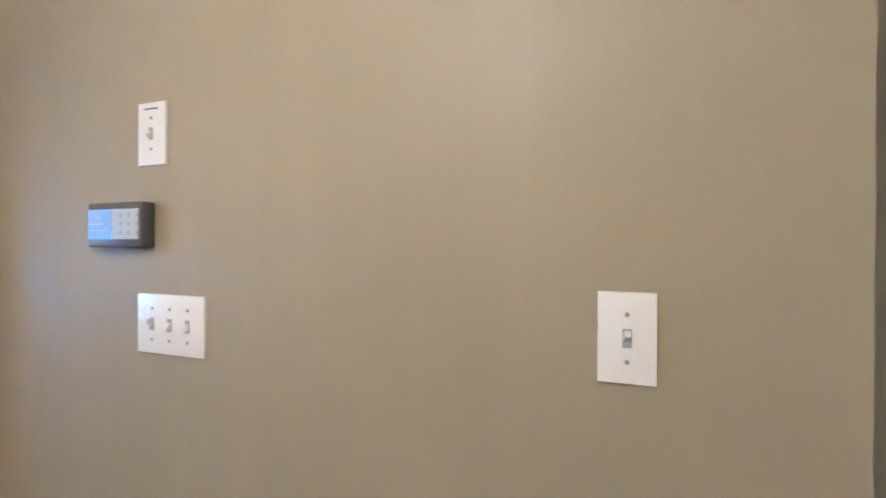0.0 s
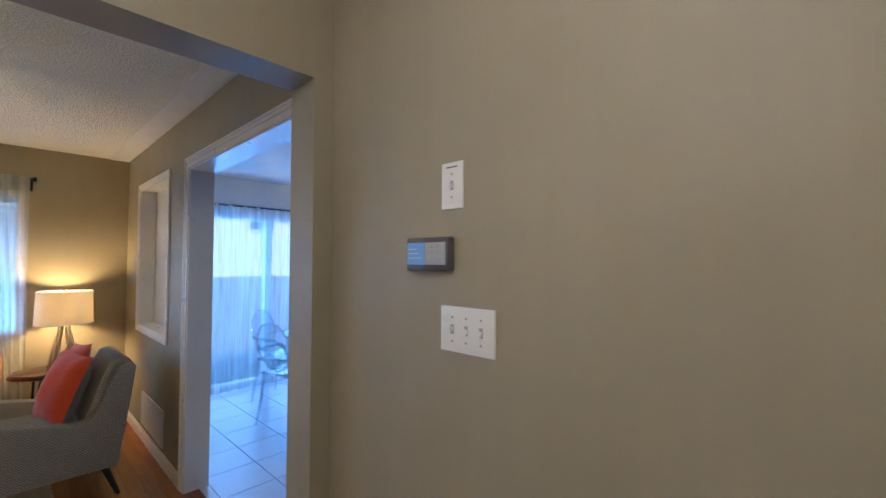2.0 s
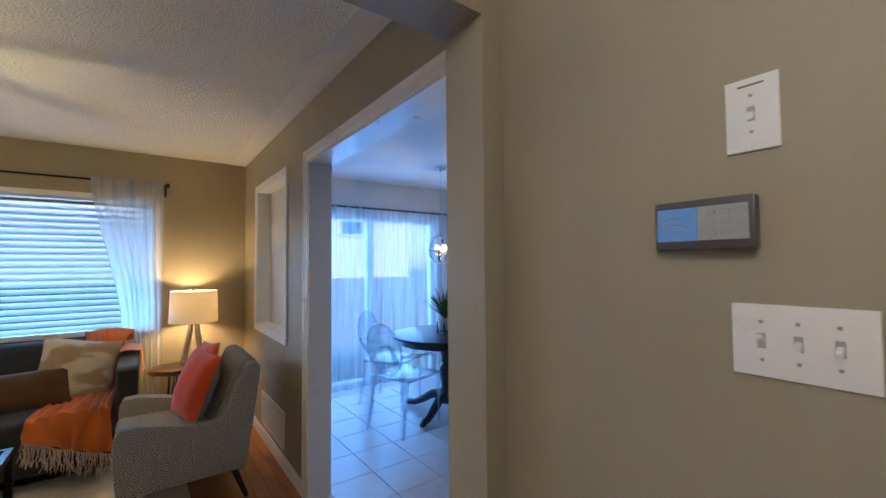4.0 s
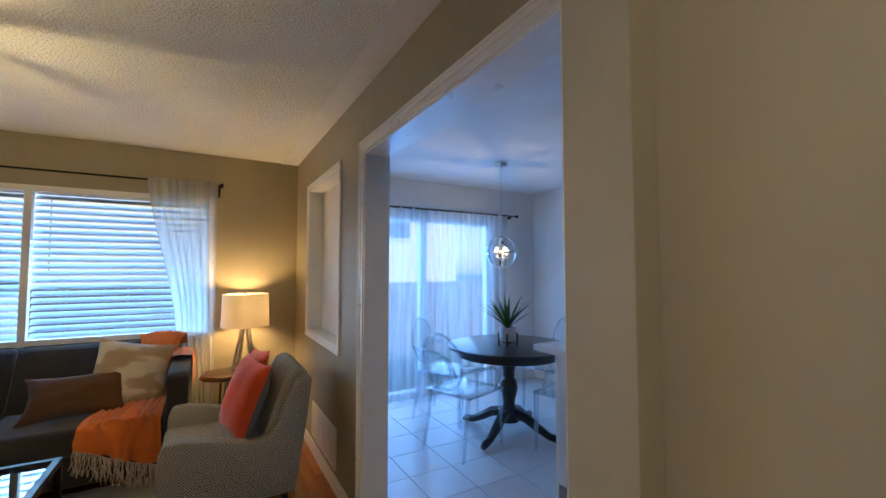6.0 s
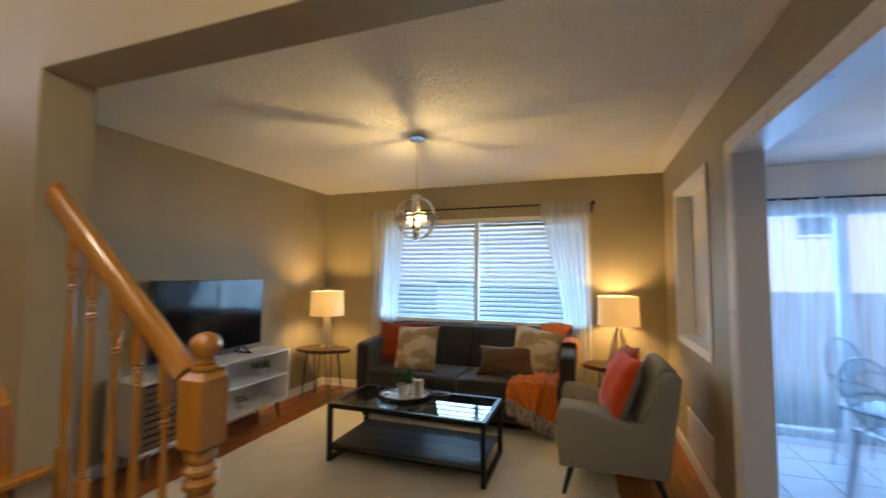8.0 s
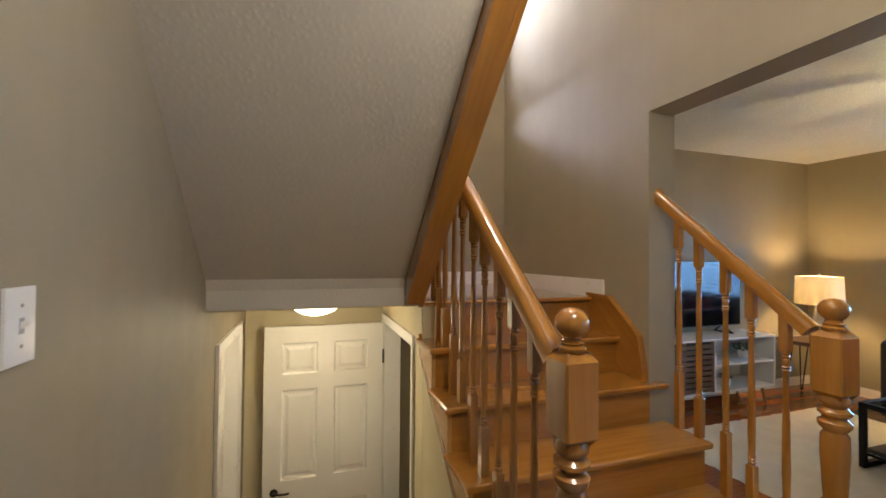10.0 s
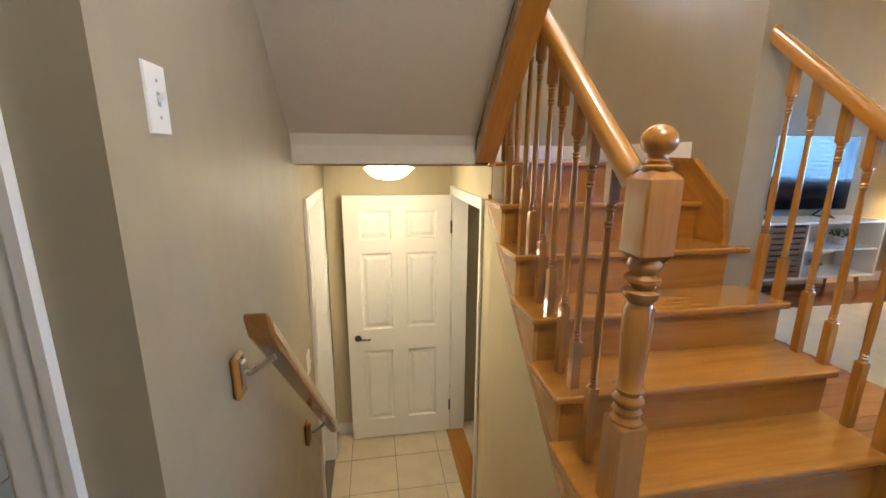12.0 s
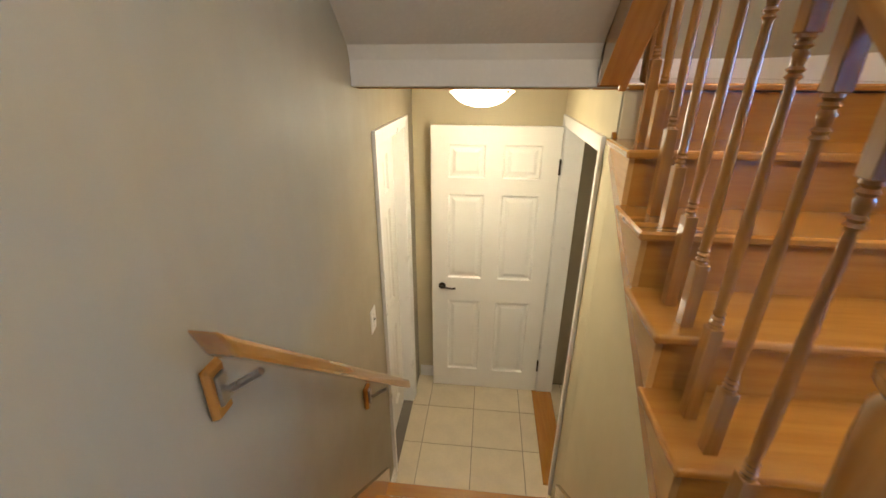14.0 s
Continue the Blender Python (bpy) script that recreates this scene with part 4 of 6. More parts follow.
# ---- living room ----
def window_unit(name, label, axis_m, width, height, mullions, slat_gap, tilt, slat_mat, half=0.024):
    """A framed window with glass and a venetian blind to each sash; local x across, z up, y towards the room."""
    w = thing(name, label, "window", axis_m, kind="structure")
    t = 0.045
    specs = [(-width / 2, -width / 2 + t, -0.09, -0.04, 0, height), (width / 2 - t, width / 2, -0.09, -0.04, 0, height),
             (-width / 2 + t, width / 2 - t, -0.09, -0.04, 0, t), (-width / 2 + t, width / 2 - t, -0.09, -0.04, height - t, height)]
    for x in mullions:
        specs.append((x - 0.022, x + 0.022, -0.09, -0.035, t, height - t))
    part("window_frame", boxes(*specs), M["trim"], w)
    part("window_sill", boxes((-width / 2 + 0.002, width / 2 - 0.002, -0.035, 0.02, 0.001, 0.016), bevel=0.004), M["trim"], w)
    edges = [-width / 2 + t] + list(mullions) + [width / 2 - t]
    for a, b in zip(edges, edges[1:]):
        pane = part("pane", boxes((a + 0.01, b - 0.01, -0.068, -0.063, t, height - t)), M["glass"], w)
        pane.visible_shadow = False
        a, b = a + (0.016 if a in mullions else -0.03), b - (0.016 if b in mullions else -0.03)
        part("blind_headrail", boxes((a, b, -0.03, 0.02, height - 0.055, height - 0.004), bevel=0.003), M["trim"], w)
        slat = prism([(-half, -0.0010), (0.0, 0.0022), (half, -0.0010), (half, -0.0026), (0.0, 0.0006), (-half, -0.0026)], "x", a + 0.004, b - 0.004)
        slat.transform(Matrix.Rotation(radians(tilt), 4, "X"))
        z = height - 0.075
        first = None
        while z > 0.05:
            if first is None:
                first = part("slat", slat, slat_mat, w)
                ob = first
            else:
                ob = new("slat", first.data)
                ob.parent = w
            ob.location = (0, -0.006, z)
            z -= slat_gap
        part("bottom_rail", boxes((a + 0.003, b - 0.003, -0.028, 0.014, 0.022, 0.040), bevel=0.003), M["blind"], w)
        for f in (0.14, 0.5, 0.86):
            part("ladder_cord", tube([(a + (b - a) * f, 0.018, 0.03), (a + (b - a) * f, 0.018, height - 0.05)], 0.0012, 5), M["trim"], w)
    return w


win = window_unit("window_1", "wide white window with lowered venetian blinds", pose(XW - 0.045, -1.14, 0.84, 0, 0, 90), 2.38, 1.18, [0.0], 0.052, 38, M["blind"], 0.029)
part("tilt_wand", tube([(0.10, 0.032, 0.55), (0.10, 0.032, 1.12)], 0.004, 6), M["greycloth"], win)
part("valance", boxes((-1.19, 1.19, 0.046, 0.064, 1.172, 1.238), (-1.20, 1.20, 0.046, 0.072, 1.239, 1.285), bevel=0.003), M["trim"], win)
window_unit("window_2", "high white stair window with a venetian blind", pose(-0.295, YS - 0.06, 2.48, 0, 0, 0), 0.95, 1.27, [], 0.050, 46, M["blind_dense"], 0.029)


def curtain(name, label, x, top, mid, low, z_top, z_mid, z_low, folds, depth, material, seed):
    """A hanging sheet with gathered folds; top, mid and low are its spans across at three heights."""
    bm = bmesh.new()
    nu, nv = folds * 8, 26
    grid = []
    for j in range(nv + 1):
        z = z_low + (z_top - z_low) * j / nv
        if z > z_mid:
            k = (z - z_mid) / (z_top - z_mid)
            k = k * k * (3 - 2 * k) * 0.6 + k * 0.4
            a, b = mid[0] + (top[0] - mid[0]) * k, mid[1] + (top[1] - mid[1]) * k
        else:
            k = (z_mid - z) / (z_mid - z_low)
            a, b = mid[0] + (low[0] - mid[0]) * k, mid[1] + (low[1] - mid[1]) * k
        row = []
        for i in range(nu + 1):
            s = i / nu
            wob = noise.noise(Vector((s * 4 + seed, z * 0.7, seed))) * 0.5
            ph = 2 * math.pi * (folds * s + wob)
            amp = depth * (0.75 + 0.35 * noise.noise(Vector((s * 6, seed * 2.0, z * 0.4))))
            row.append(bm.verts.new((x + amp * math.sin(ph), a + (b - a) * s + amp * 0.35 * math.cos(ph * 1.0), z)))
        grid.append(row)
    for j in range(nv):
        for i in range(nu):
            bm.faces.new((grid[j][i], grid[j][i + 1], grid[j + 1][i + 1], grid[j + 1][i]))
    root = thing(name, label, "curtain", group="sheer curtains")
    part("sheer_panel", bm, material, root, smooth=True)
    return root


curtain("sheer_curtain", "white sheer curtain swept aside beside the window", -4.727, (-0.428, 0.07), (-0.215, 0.072), (-0.17, 0.075), 2.148, 0.95, 0.015, 7, 0.014, M["sheer"], 1.3)
curtain("sheer_curtain", "white sheer curtain hanging at the window's edge", -4.727, (-2.42, -1.99), (-2.43, -2.07), (-2.45, -2.10), 2.148, 0.95, 0.015, 6, 0.014, M["sheer"], 5.1)
rod = thing("curtain_rod", "thin black curtain rod with square finials", "curtain rod", group="curtain rods")
part("rod", tube([(-4.755, -2.425, 2.130), (-4.755, 0.095, 2.130)], 0.008, 8), M["black"], rod, smooth=True)
for y in (-2.43, 0.10):
    part("finial", boxes((-4.775, -4.735, y - 0.012, y + 0.012, 2.112, 2.148), bevel=0.004), M["black"], rod)
for y in (-2.39, 0.082):
    part("bracket", boxes((XW + 0.001, -4.755, y - 0.008, y + 0.008, 2.035, 2.127), bevel=0.002), M["black"], rod)


def sofa():
    s = thing("sofa", "charcoal brown fabric three-seat sofa under the window", "sofa")
    y0, y1, xb, xf = -2.145, -0.08, -4.76, -3.94
    part("base", boxes((xb, xf - 0.01, y0 + 0.02, y1 - 0.02, 0.11, 0.29), bevel=0.012, seg=2), M["sofa"], s)
    for a, b in ((y0, y0 + 0.125), (y1 - 0.125, y1)):
        poly = [(xb, 0.11), (xf, 0.11), (xf - 0.005, 0.69), (xf - 0.06, 0.715), (xb + 0.15, 0.745), (xb, 0.75)]
        part("armrest", prism(poly, "y", a, b, 0.018), M["sofa"], s, smooth=True)
    poly = [(xb, 0.15), (xb + 0.22, 0.15), (xb + 0.06, 0.82), (xb + 0.035, 0.842), (xb + 0.01, 0.842), (xb, 0.82)]
    part("back_frame", prism(poly, "y", y0 + 0.126, y1 - 0.126, 0.015), M["sofa"], s, smooth=True)
    ym = (y0 + y1) / 2
    for a, b in ((y0 + 0.128, ym - 0.003), (ym + 0.003, y1 - 0.128)):
        bm = bmesh.new()
        box(bm, xb + 0.21, xf + 0.012, a, b, 0.292, 0.455, 0.035, 3)
        part("seat_cushion", bm, M["sofa"], s, smooth=True)
        poly = [(xb + 0.16, 0.44), (xb + 0.34, 0.45), (xb + 0.165, 0.805), (xb + 0.13, 0.845), (xb + 0.075, 0.858), (xb + 0.055, 0.835)]
        part("back_cushion", prism(poly, "y", a, b, 0.03), M["sofa"], s, smooth=True)
    for x in (xb + 0.05, xf - 0.07):
        for y in (y0 + 0.08, y1 - 0.08):
            part("leg", boxes((x - 0.025, x + 0.025, y - 0.025, y + 0.025, 0, 0.112), bevel=0.004), M["blackwood"], s)
    return s


sofa()


def pillow(label, w, h, t, material, m, seed, back=None, pinch=0.075):
    p = thing("throw_pillow", label, "pillow", m, "throw pillows")
    bm = cushion(w, h, t, seed, pinch=pinch, sag=0.020)
    if back:
        b2 = bm.copy()
        bmesh.ops.delete(bm, geom=[f for f in bm.faces if f.calc_center_median().y > 0.0], context="FACES")
        bmesh.ops.delete(b2, geom=[f for f in b2.faces if f.calc_center_median().y <= 0.0], context="FACES")
        part("back_cover", b2, back, p, "grey linen back", smooth=True)
        part("front_cover", bm, material, p, smooth=True)
    else:
        part("cover", bm, material, p, smooth=True)
    return p


# local -y of a pillow faces the room
pillow("rust cotton pillow in the sofa corner", 0.46, 0.44, 0.15, M["rust"], pose(-4.32, -1.90, 0.660, -16, 0, 80), 1)
pillow("beige pillow with a woven leaf motif on the sofa", 0.47, 0.45, 0.15, M["motif"], pose(-4.19, -1.60, 0.655, -20, -3, 86), 2)
pillow("rust pillow tucked behind the others", 0.42, 0.42, 0.13, M["rust"], pose(-4.44, -1.79, 0.670, -16, 0, 90), 3)
pillow("brown suede lumbar pillow lying on the sofa", 0.56, 0.31, 0.15, M["brown"], pose(-4.20, -0.70, 0.592, -34, -3, 86), 4, None, 0.16)
pillow("beige pillow with a woven leaf motif by the armrest", 0.45, 0.44, 0.15, M["motif"], pose(-4.29, -0.43, 0.680, -20, 12, 98), 5)


def throw():
    t = thing("throw_blanket", "orange wool throw with pale fringe draped over the sofa arm", "blanket")
    path = [(-4.725, 0.78), (-4.70, 0.862), (-4.64, 0.878), (-4.575, 0.83), (-4.49, 0.66), (-4.41, 0.495), (-4.28, 0.478), (-4.02, 0.474), (-3.925, 0.455), (-3.905, 0.38), (-3.895, 0.27), (-3.885, 0.17)]
    spans = [(-0.42, -0.12), (-0.43, -0.12), (-0.43, -0.12), (-0.41, -0.16), (-0.40, -0.215), (-0.46, -0.215), (-0.52, -0.215), (-0.60, -0.22), (-0.63, -0.225), (-0.635, -0.225), (-0.64, -0.22), (-0.635, -0.20)]

    def lerp(rows, s):
        k = min(int(s * (len(rows) - 1)), len(rows) - 2)
        f = s * (len(rows) - 1) - k
        return [a + (b - a) * f for a, b in zip(rows[k], rows[k + 1])]

    bm = bmesh.new()
    nu, nv = 60, 60
    grid = []
    for j in range(nv + 1):
        s = j / nv
        (x, z), (a, b) = lerp(path, s), lerp(spans, s)
        row = []
        for i in range(nu + 1):
            u = i / nu
            f = 0.017 * math.sin(u * 24 + 5 * noise.noise(Vector((u * 3, s * 3.5, 2.0)))) + 0.022 * noise.noise(Vector((u * 6, s * 7, 7.0)))
            f *= 0.35 + 0.65 * min(1.0, max(0.0, (s - 0.25) / 0.25))
            bulge = 0.025 * math.sin(math.pi * u) * max(0.0, 1 - abs(s - 0.16) / 0.16)
            hang = max(0.0, (s - 0.72) / 0.28)
            row.append(bm.verts.new((x + f * (0.3 + 0.9 * hang) + 0.012, a + (b - a) * u + 0.02 * noise.noise(Vector((s * 4, u * 2, 1.0))), z + bulge + abs(f) * (1 - hang) + 0.012 + 0.18 * hang * (1 - u) ** 1.3)))
        grid.append(row)
    for j in range(nv):
        for i in range(nu):
            bm.faces.new((grid[j][i], grid[j][i + 1], grid[j + 1][i + 1], grid[j + 1][i]))
    part("blanket", bm, M["throw"], t, smooth=True)
    # the end that hangs over the outside of the arm
    bm = bmesh.new()
    over = [(-0.24, 0.56), (-0.225, 0.70), (-0.205, 0.765), (-0.14, 0.785), (-0.075, 0.765), (-0.062, 0.66), (-0.058, 0.54)]
    grid = []
    for k in range(25):
        y, z = lerp(over, k / 24)
        row = []
        for i in range(13):
            u = i / 12
            f = 0.01 * noise.noise(Vector((u * 6, k * 0.2, 4.0)))
            row.append(bm.verts.new((-4.60 + 0.30 * u + 0.05 * (k / 24) * (u - 0.5), y + f, z + f)))
        grid.append(row)
    for k in range(24):
        for i in range(12):
            bm.faces.new((grid[k][i], grid[k][i + 1], grid[k + 1][i + 1], grid[k + 1][i]))
    part("draped_end", bm, M["throw"], t, smooth=True)
    rnd = random.Random(4)
    bm = bmesh.new()
    for i in range(96):
        u = i / 95
        y = -0.635 + 0.435 * u
        z = 0.172 + 0.18 * (1 - u) ** 1.3
        x = -3.872 + 0.012 * math.sin(u * 22)
        d = rnd.uniform(-0.03, 0.03)
        ln = rnd.uniform(0.10, 0.145)
        pts = [(x, y, z + 0.01)]
        for k in range(1, 5):
            pts.append((x + rnd.uniform(-0.006, 0.012) * k * 0.5, y + d * k / 4 + rnd.uniform(-0.007, 0.007), max(0.03, z - ln * k / 4)))
        merge(bm, tube(pts, 0.0026, 4))
    part("fringe", bm, M["fringe"], t, "pale knotted fringe")
    return t


throw()


def armchair():
    c = thing("armchair", "grey herringbone tweed armchair with black tapered legs", "armchair", pose(-3.455, 0.185, 0))
    side = [(-0.345, 0.19), (-0.362, 0.36), (-0.362, 0.50), (-0.335, 0.552), (-0.26, 0.556), (-0.08, 0.522), (0.06, 0.487), (0.125, 0.495), (0.175, 0.56), (0.225, 0.70), (0.27, 0.80), (0.315, 0.815), (0.355, 0.79), (0.335, 0.62), (0.275, 0.19)]
    for a, b in ((0.262, 0.352), (-0.352, -0.262)):
        part("side_panel", prism(side, "x", a, b, 0.012), M["herring"], c, smooth=True)
    bm = bmesh.new()
    box(bm, -0.26, 0.26, -0.37, 0.12, 0.27, 0.452, 0.035, 3)
    part("seat_cushion", bm, M["herring"], c, smooth=True)
    part("seat_base", boxes((-0.26, 0.26, -0.345, 0.26, 0.19, 0.268), bevel=0.008), M["herring"], c)
    back = [(0.09, 0.40), (0.20, 0.74), (0.245, 0.825), (0.30, 0.838), (0.35, 0.805), (0.335, 0.62), (0.275, 0.20), (0.16, 0.20)]
    part("backrest", prism(back, "x", -0.258, 0.258, 0.016), M["herring"], c, smooth=True)
    for sx in (-1, 1):
        for (yt, yb) in ((-0.27, -0.325), (0.21, 0.285)):
            leg = tube([(sx * 0.285, yt, 0.195), (sx * 0.305, yb, 0.0)], [0.022, 0.012], 10)
            part("leg", leg, M["blackwood"], c, smooth=True)
    return c


armchair()
pillow("coral pillow with a grey back leaning in the armchair", 0.40, 0.43, 0.17, M["coral"], pose(-3.38, 0.215, 0.665, -20, 3, 14), 8, M["greycloth"])
pillow("second coral pillow behind in the armchair", 0.38, 0.40, 0.10, M["coral"], pose(-3.60, 0.26, 0.70, -22, -6, 8), 9)


def coffee_table():
    t = thing("coffee_table", "black metal coffee table with glass top and grey wood shelf", "coffee table")
    x0, x1, y0, y1, h, q = -3.580, -3.01, -1.820, -0.615, 0.430, 0.033
    for x in (x0, x1 - q):
        for y in (y0, y1 - q):
            part("leg", boxes((x, x + q, y, y + q, 0.010, h - q), bevel=0.002), M["black"], t)
    for x in (x0, x1 - q):
        part("top_rail", boxes((x, x + q, y0, y1, h - q, h), bevel=0.002), M["black"], t)
    for y in (y0, y1 - q):
        part("top_rail", boxes((x0 + q, x1 - q, y, y + q, h - q, h), bevel=0.002), M["black"], t)
        part("foot_rail", boxes((x0 + q, x1 - q, y, y + q, 0.010, 0.010 + q), bevel=0.002), M["black"], t)
    part("glass_top", boxes((x0 + q + 0.001, x1 - q - 0.001, y0 + q + 0.001, y1 - q - 0.001, h - 0.012, h - 0.003)), M["tableglass"], t)
    n = 4
    for i in range(n):
        a = x0 + 0.012 + (x1 - x0 - 0.024) / n * i
        part("shelf_board", boxes((a + 0.0015, a + (x1 - x0 - 0.024) / n - 0.0015, y0 + q, y1 - q, 0.115, 0.142), bevel=0.002), M["greywood"], t)
    for x in (x0, x1 - q * 0.5):
        part("shelf_rail", boxes((x, x + q * 0.5, y0 + q, y1 - q, 0.098, 0.114), bevel=0.002), M["black"], t)
    return t


coffee_table()
TT = 0.430
tray = thing("round_tray", "round mirrored tray with a dark rim on the coffee table", "tray", pose(-3.41, -1.36, TT - 0.003))
part("tray_plate", lathe([(0.19, 0.0), (0.20, 0.004), (0.20, 0.008), (0.05, 0.008)], 40), M["tray"], tray, smooth=True)
part("tray_rim", tube([(0.203 * math.cos(a * math.pi / 20), 0.203 * math.sin(a * math.pi / 20), 0.014) for a in range(40)], 0.009, 8, True), M["bronze"], tray, "dark bronze rim", smooth=True)
for s in (1, -1):
    part("tray_handle", tube([(0.06 * math.cos(k * math.pi / 8), s * (0.20 + 0.045 * math.sin(k * math.pi / 8)), 0.022 + 0.02 * math.sin(k * math.pi / 8)) for k in range(9)], 0.005, 6), M["bronze"], tray, smooth=True)


def blades(count, length, width, spread, seed, curl=0.5, rise=1.0):
    """Narrow arching leaves from one root."""
    rnd = random.Random(seed)
    bm = bmesh.new()
    for i in range(count):
        an = 2 * math.pi * (i * 0.381966 + rnd.uniform(-0.04, 0.04))
        lean = spread * rnd.uniform(0.25, 1.0)
        ln = length * rnd.uniform(0.7, 1.05)
        prev = None
        for k in range(7):
            s = k / 6
            r = ln * (math.sin(lean) * s + curl * 0.3 * s * s)
            z = ln * (math.cos(lean) * s * rise - curl * 0.35 * s ** 3)
            wd = width * (0.35 + 1.3 * s * (1 - s) * 2) * (1 - s ** 4) + 0.0004
            c = Vector((r * math.cos(an), r * math.sin(an), z))
            side = Vector((-math.sin(an), math.cos(an), 0)) * wd
            up = Vector((0, 0, wd * 0.35))
            row = [bm.verts.new(c - side + up), bm.verts.new(c), bm.verts.new(c + side + up)]
            if prev:
                for q in (0, 1):
                    bm.faces.new((prev[q], prev[q + 1], row[q + 1], row[q]))
            prev = row
    return bm


def bushy(count, radius, height, leaf, seed):
    """A crown of many small leaves on fine stems."""
    rnd = random.Random(seed)
    bm = bmesh.new()
    for i in range(count):
        an, u = rnd.uniform(0, 2 * math.pi), rnd.random()
        r = radius * math.sqrt(rnd.random())
        c = Vector((r * math.cos(an), r * math.sin(an), height * (0.15 + 0.85 * u) * (1 - 0.3 * (r / radius) ** 2)))
        d = Vector((math.cos(an) * rnd.random(), math.sin(an) * rnd.random(), rnd.uniform(0.1, 1))).normalized()
        s = d.orthogonal().normalized()
        w = leaf * rnd.uniform(0.6, 1.2)
        vs = [bm.verts.new(c), bm.verts.new(c + d * w * 0.5 + s * w * 0.3), bm.verts.new(c + d * w), bm.verts.new(c + d * w * 0.5 - s * w * 0.3)]
        bm.faces.new(vs)
    return bm


def potted(name, label, m, r, h, pot_mat, leaves):
    p = thing(name, label, "plant", m, "potted plants")
    part("pot", lathe([(r * 0.78, 0), (r * 0.82, 0.003), (r, h * 0.95), (r, h), (r * 0.9, h), (r * 0.86, h * 0.9)], 24), pot_mat, p, smooth=True)
    part("soil", lathe([(r * 0.85, h * 0.82), (r * 0.85, h * 0.88), (r * 0.3, h * 0.9)], 20), M["soil"], p)
    leaves.transform(Matrix.Translation((0, 0, h * 0.88)))
    part("foliage", leaves, M["leaf"], p)
    return p


TZ = TT + 0.006
potted("small_potted_plant", "small bushy green plant in a white pot on the tray", pose(-3.38, -1.37, TZ), 0.05, 0.085, M["pot"], bushy(260, 0.068, 0.10, 0.034, 3))
potted("small_potted_plant", "grey-green sprig in a white cup on the tray", pose(-3.49, -1.36, TZ), 0.038, 0.11, M["pot"], blades(26, 0.10, 0.006, 0.5, 6))
can = thing("pillar_candle", "ivory pillar candle on the tray", "candle", pose(-3.40, -1.245, TZ))
part("wax", lathe([(0.036, 0), (0.037, 0.004), (0.037, 0.118), (0.034, 0.122), (0.028, 0.117)], 24), M["candle"], can, smooth=True)
part("wick", tube([(0, 0, 0.117), (0.002, 0, 0.130)], 0.0012, 5), M["ink"], can)
bk = thing("decor_beads", "loop of pale wooden beads lying on the coffee table", "decor", pose(-3.52, -1.12, TT - 0.002))
for i in range(18):
    a = 2 * math.pi * i / 18
    part("bead", lathe([(0.001, -0.008), (0.006, -0.006), (0.008, 0), (0.006, 0.006), (0.001, 0.008)], 10, Matrix.Translation((0.06 * math.cos(a), 0.085 * math.sin(a), 0.008))), M["washed"], bk, smooth=True)


def side_table(label, x, y, rx, ry, z, seed, turn=0):
    t = thing("side_table", label, "side table", pose(x, y, 0, 0, 0, turn), "live-edge side tables")
    bm = bmesh.new()
    n = 40
    rings = []
    for zz, k in ((z - 0.04, 0.93), (z - 0.030, 1.0), (z - 0.006, 0.985), (z, 0.965)):
        ring = []
        for i in range(n):
            a = 2 * math.pi * i / n
            r = 1 + 0.26 * noise.noise(Vector((math.cos(a) * 1.4 + seed, math.sin(a) * 1.4, zz * 3))) + 0.11 * noise.noise(Vector((math.cos(a) * 4, math.sin(a) * 5 + seed, 0)))
            ring.append(bm.verts.new((rx * r * k * math.cos(a), ry * r * k * math.sin(a), zz)))
        rings.append(ring)
    for p, q in zip(rings, rings[1:]):
        for i in range(n):
            bm.faces.new((p[i], p[(i + 1) % n], q[(i + 1) % n], q[i]))
    bm.faces.new(rings[0][::-1])
    bm.faces.new(rings[-1])
    part("live_edge_top", bm, M["walnut"], t, smooth=True)
    for a in (45, 135, 225, 315):
        c, s = math.cos(radians(a)), math.sin(radians(a))
        px, py = -s * 0.035, c * 0.035
        foot = (c * rx * 0.82, s * ry * 0.82, 0.006)
        pts = [(c * rx * 0.62 + px, s * ry * 0.62 + py, z - 0.04), (foot[0] + px * 0.15, foot[1] + py * 0.15, 0.012), (foot[0], foot[1], 0.005), (foot[0] - px * 0.15, foot[1] - py * 0.15, 0.012), (c * rx * 0.62 - px, s * ry * 0.62 - py, z - 0.04)]
        part("hairpin_leg", tube(pts, 0.0055, 6), M["black"], t, smooth=True)
    return t


side_table("live-edge walnut side table on black hairpin legs beside the sofa arm", -4.56, 0.27, 0.20, 0.27, 0.555, 2.0)
side_table("live-edge walnut side table on black hairpin legs near the television", -4.33, -2.81, 0.21, 0.31, 0.555, 9.0)


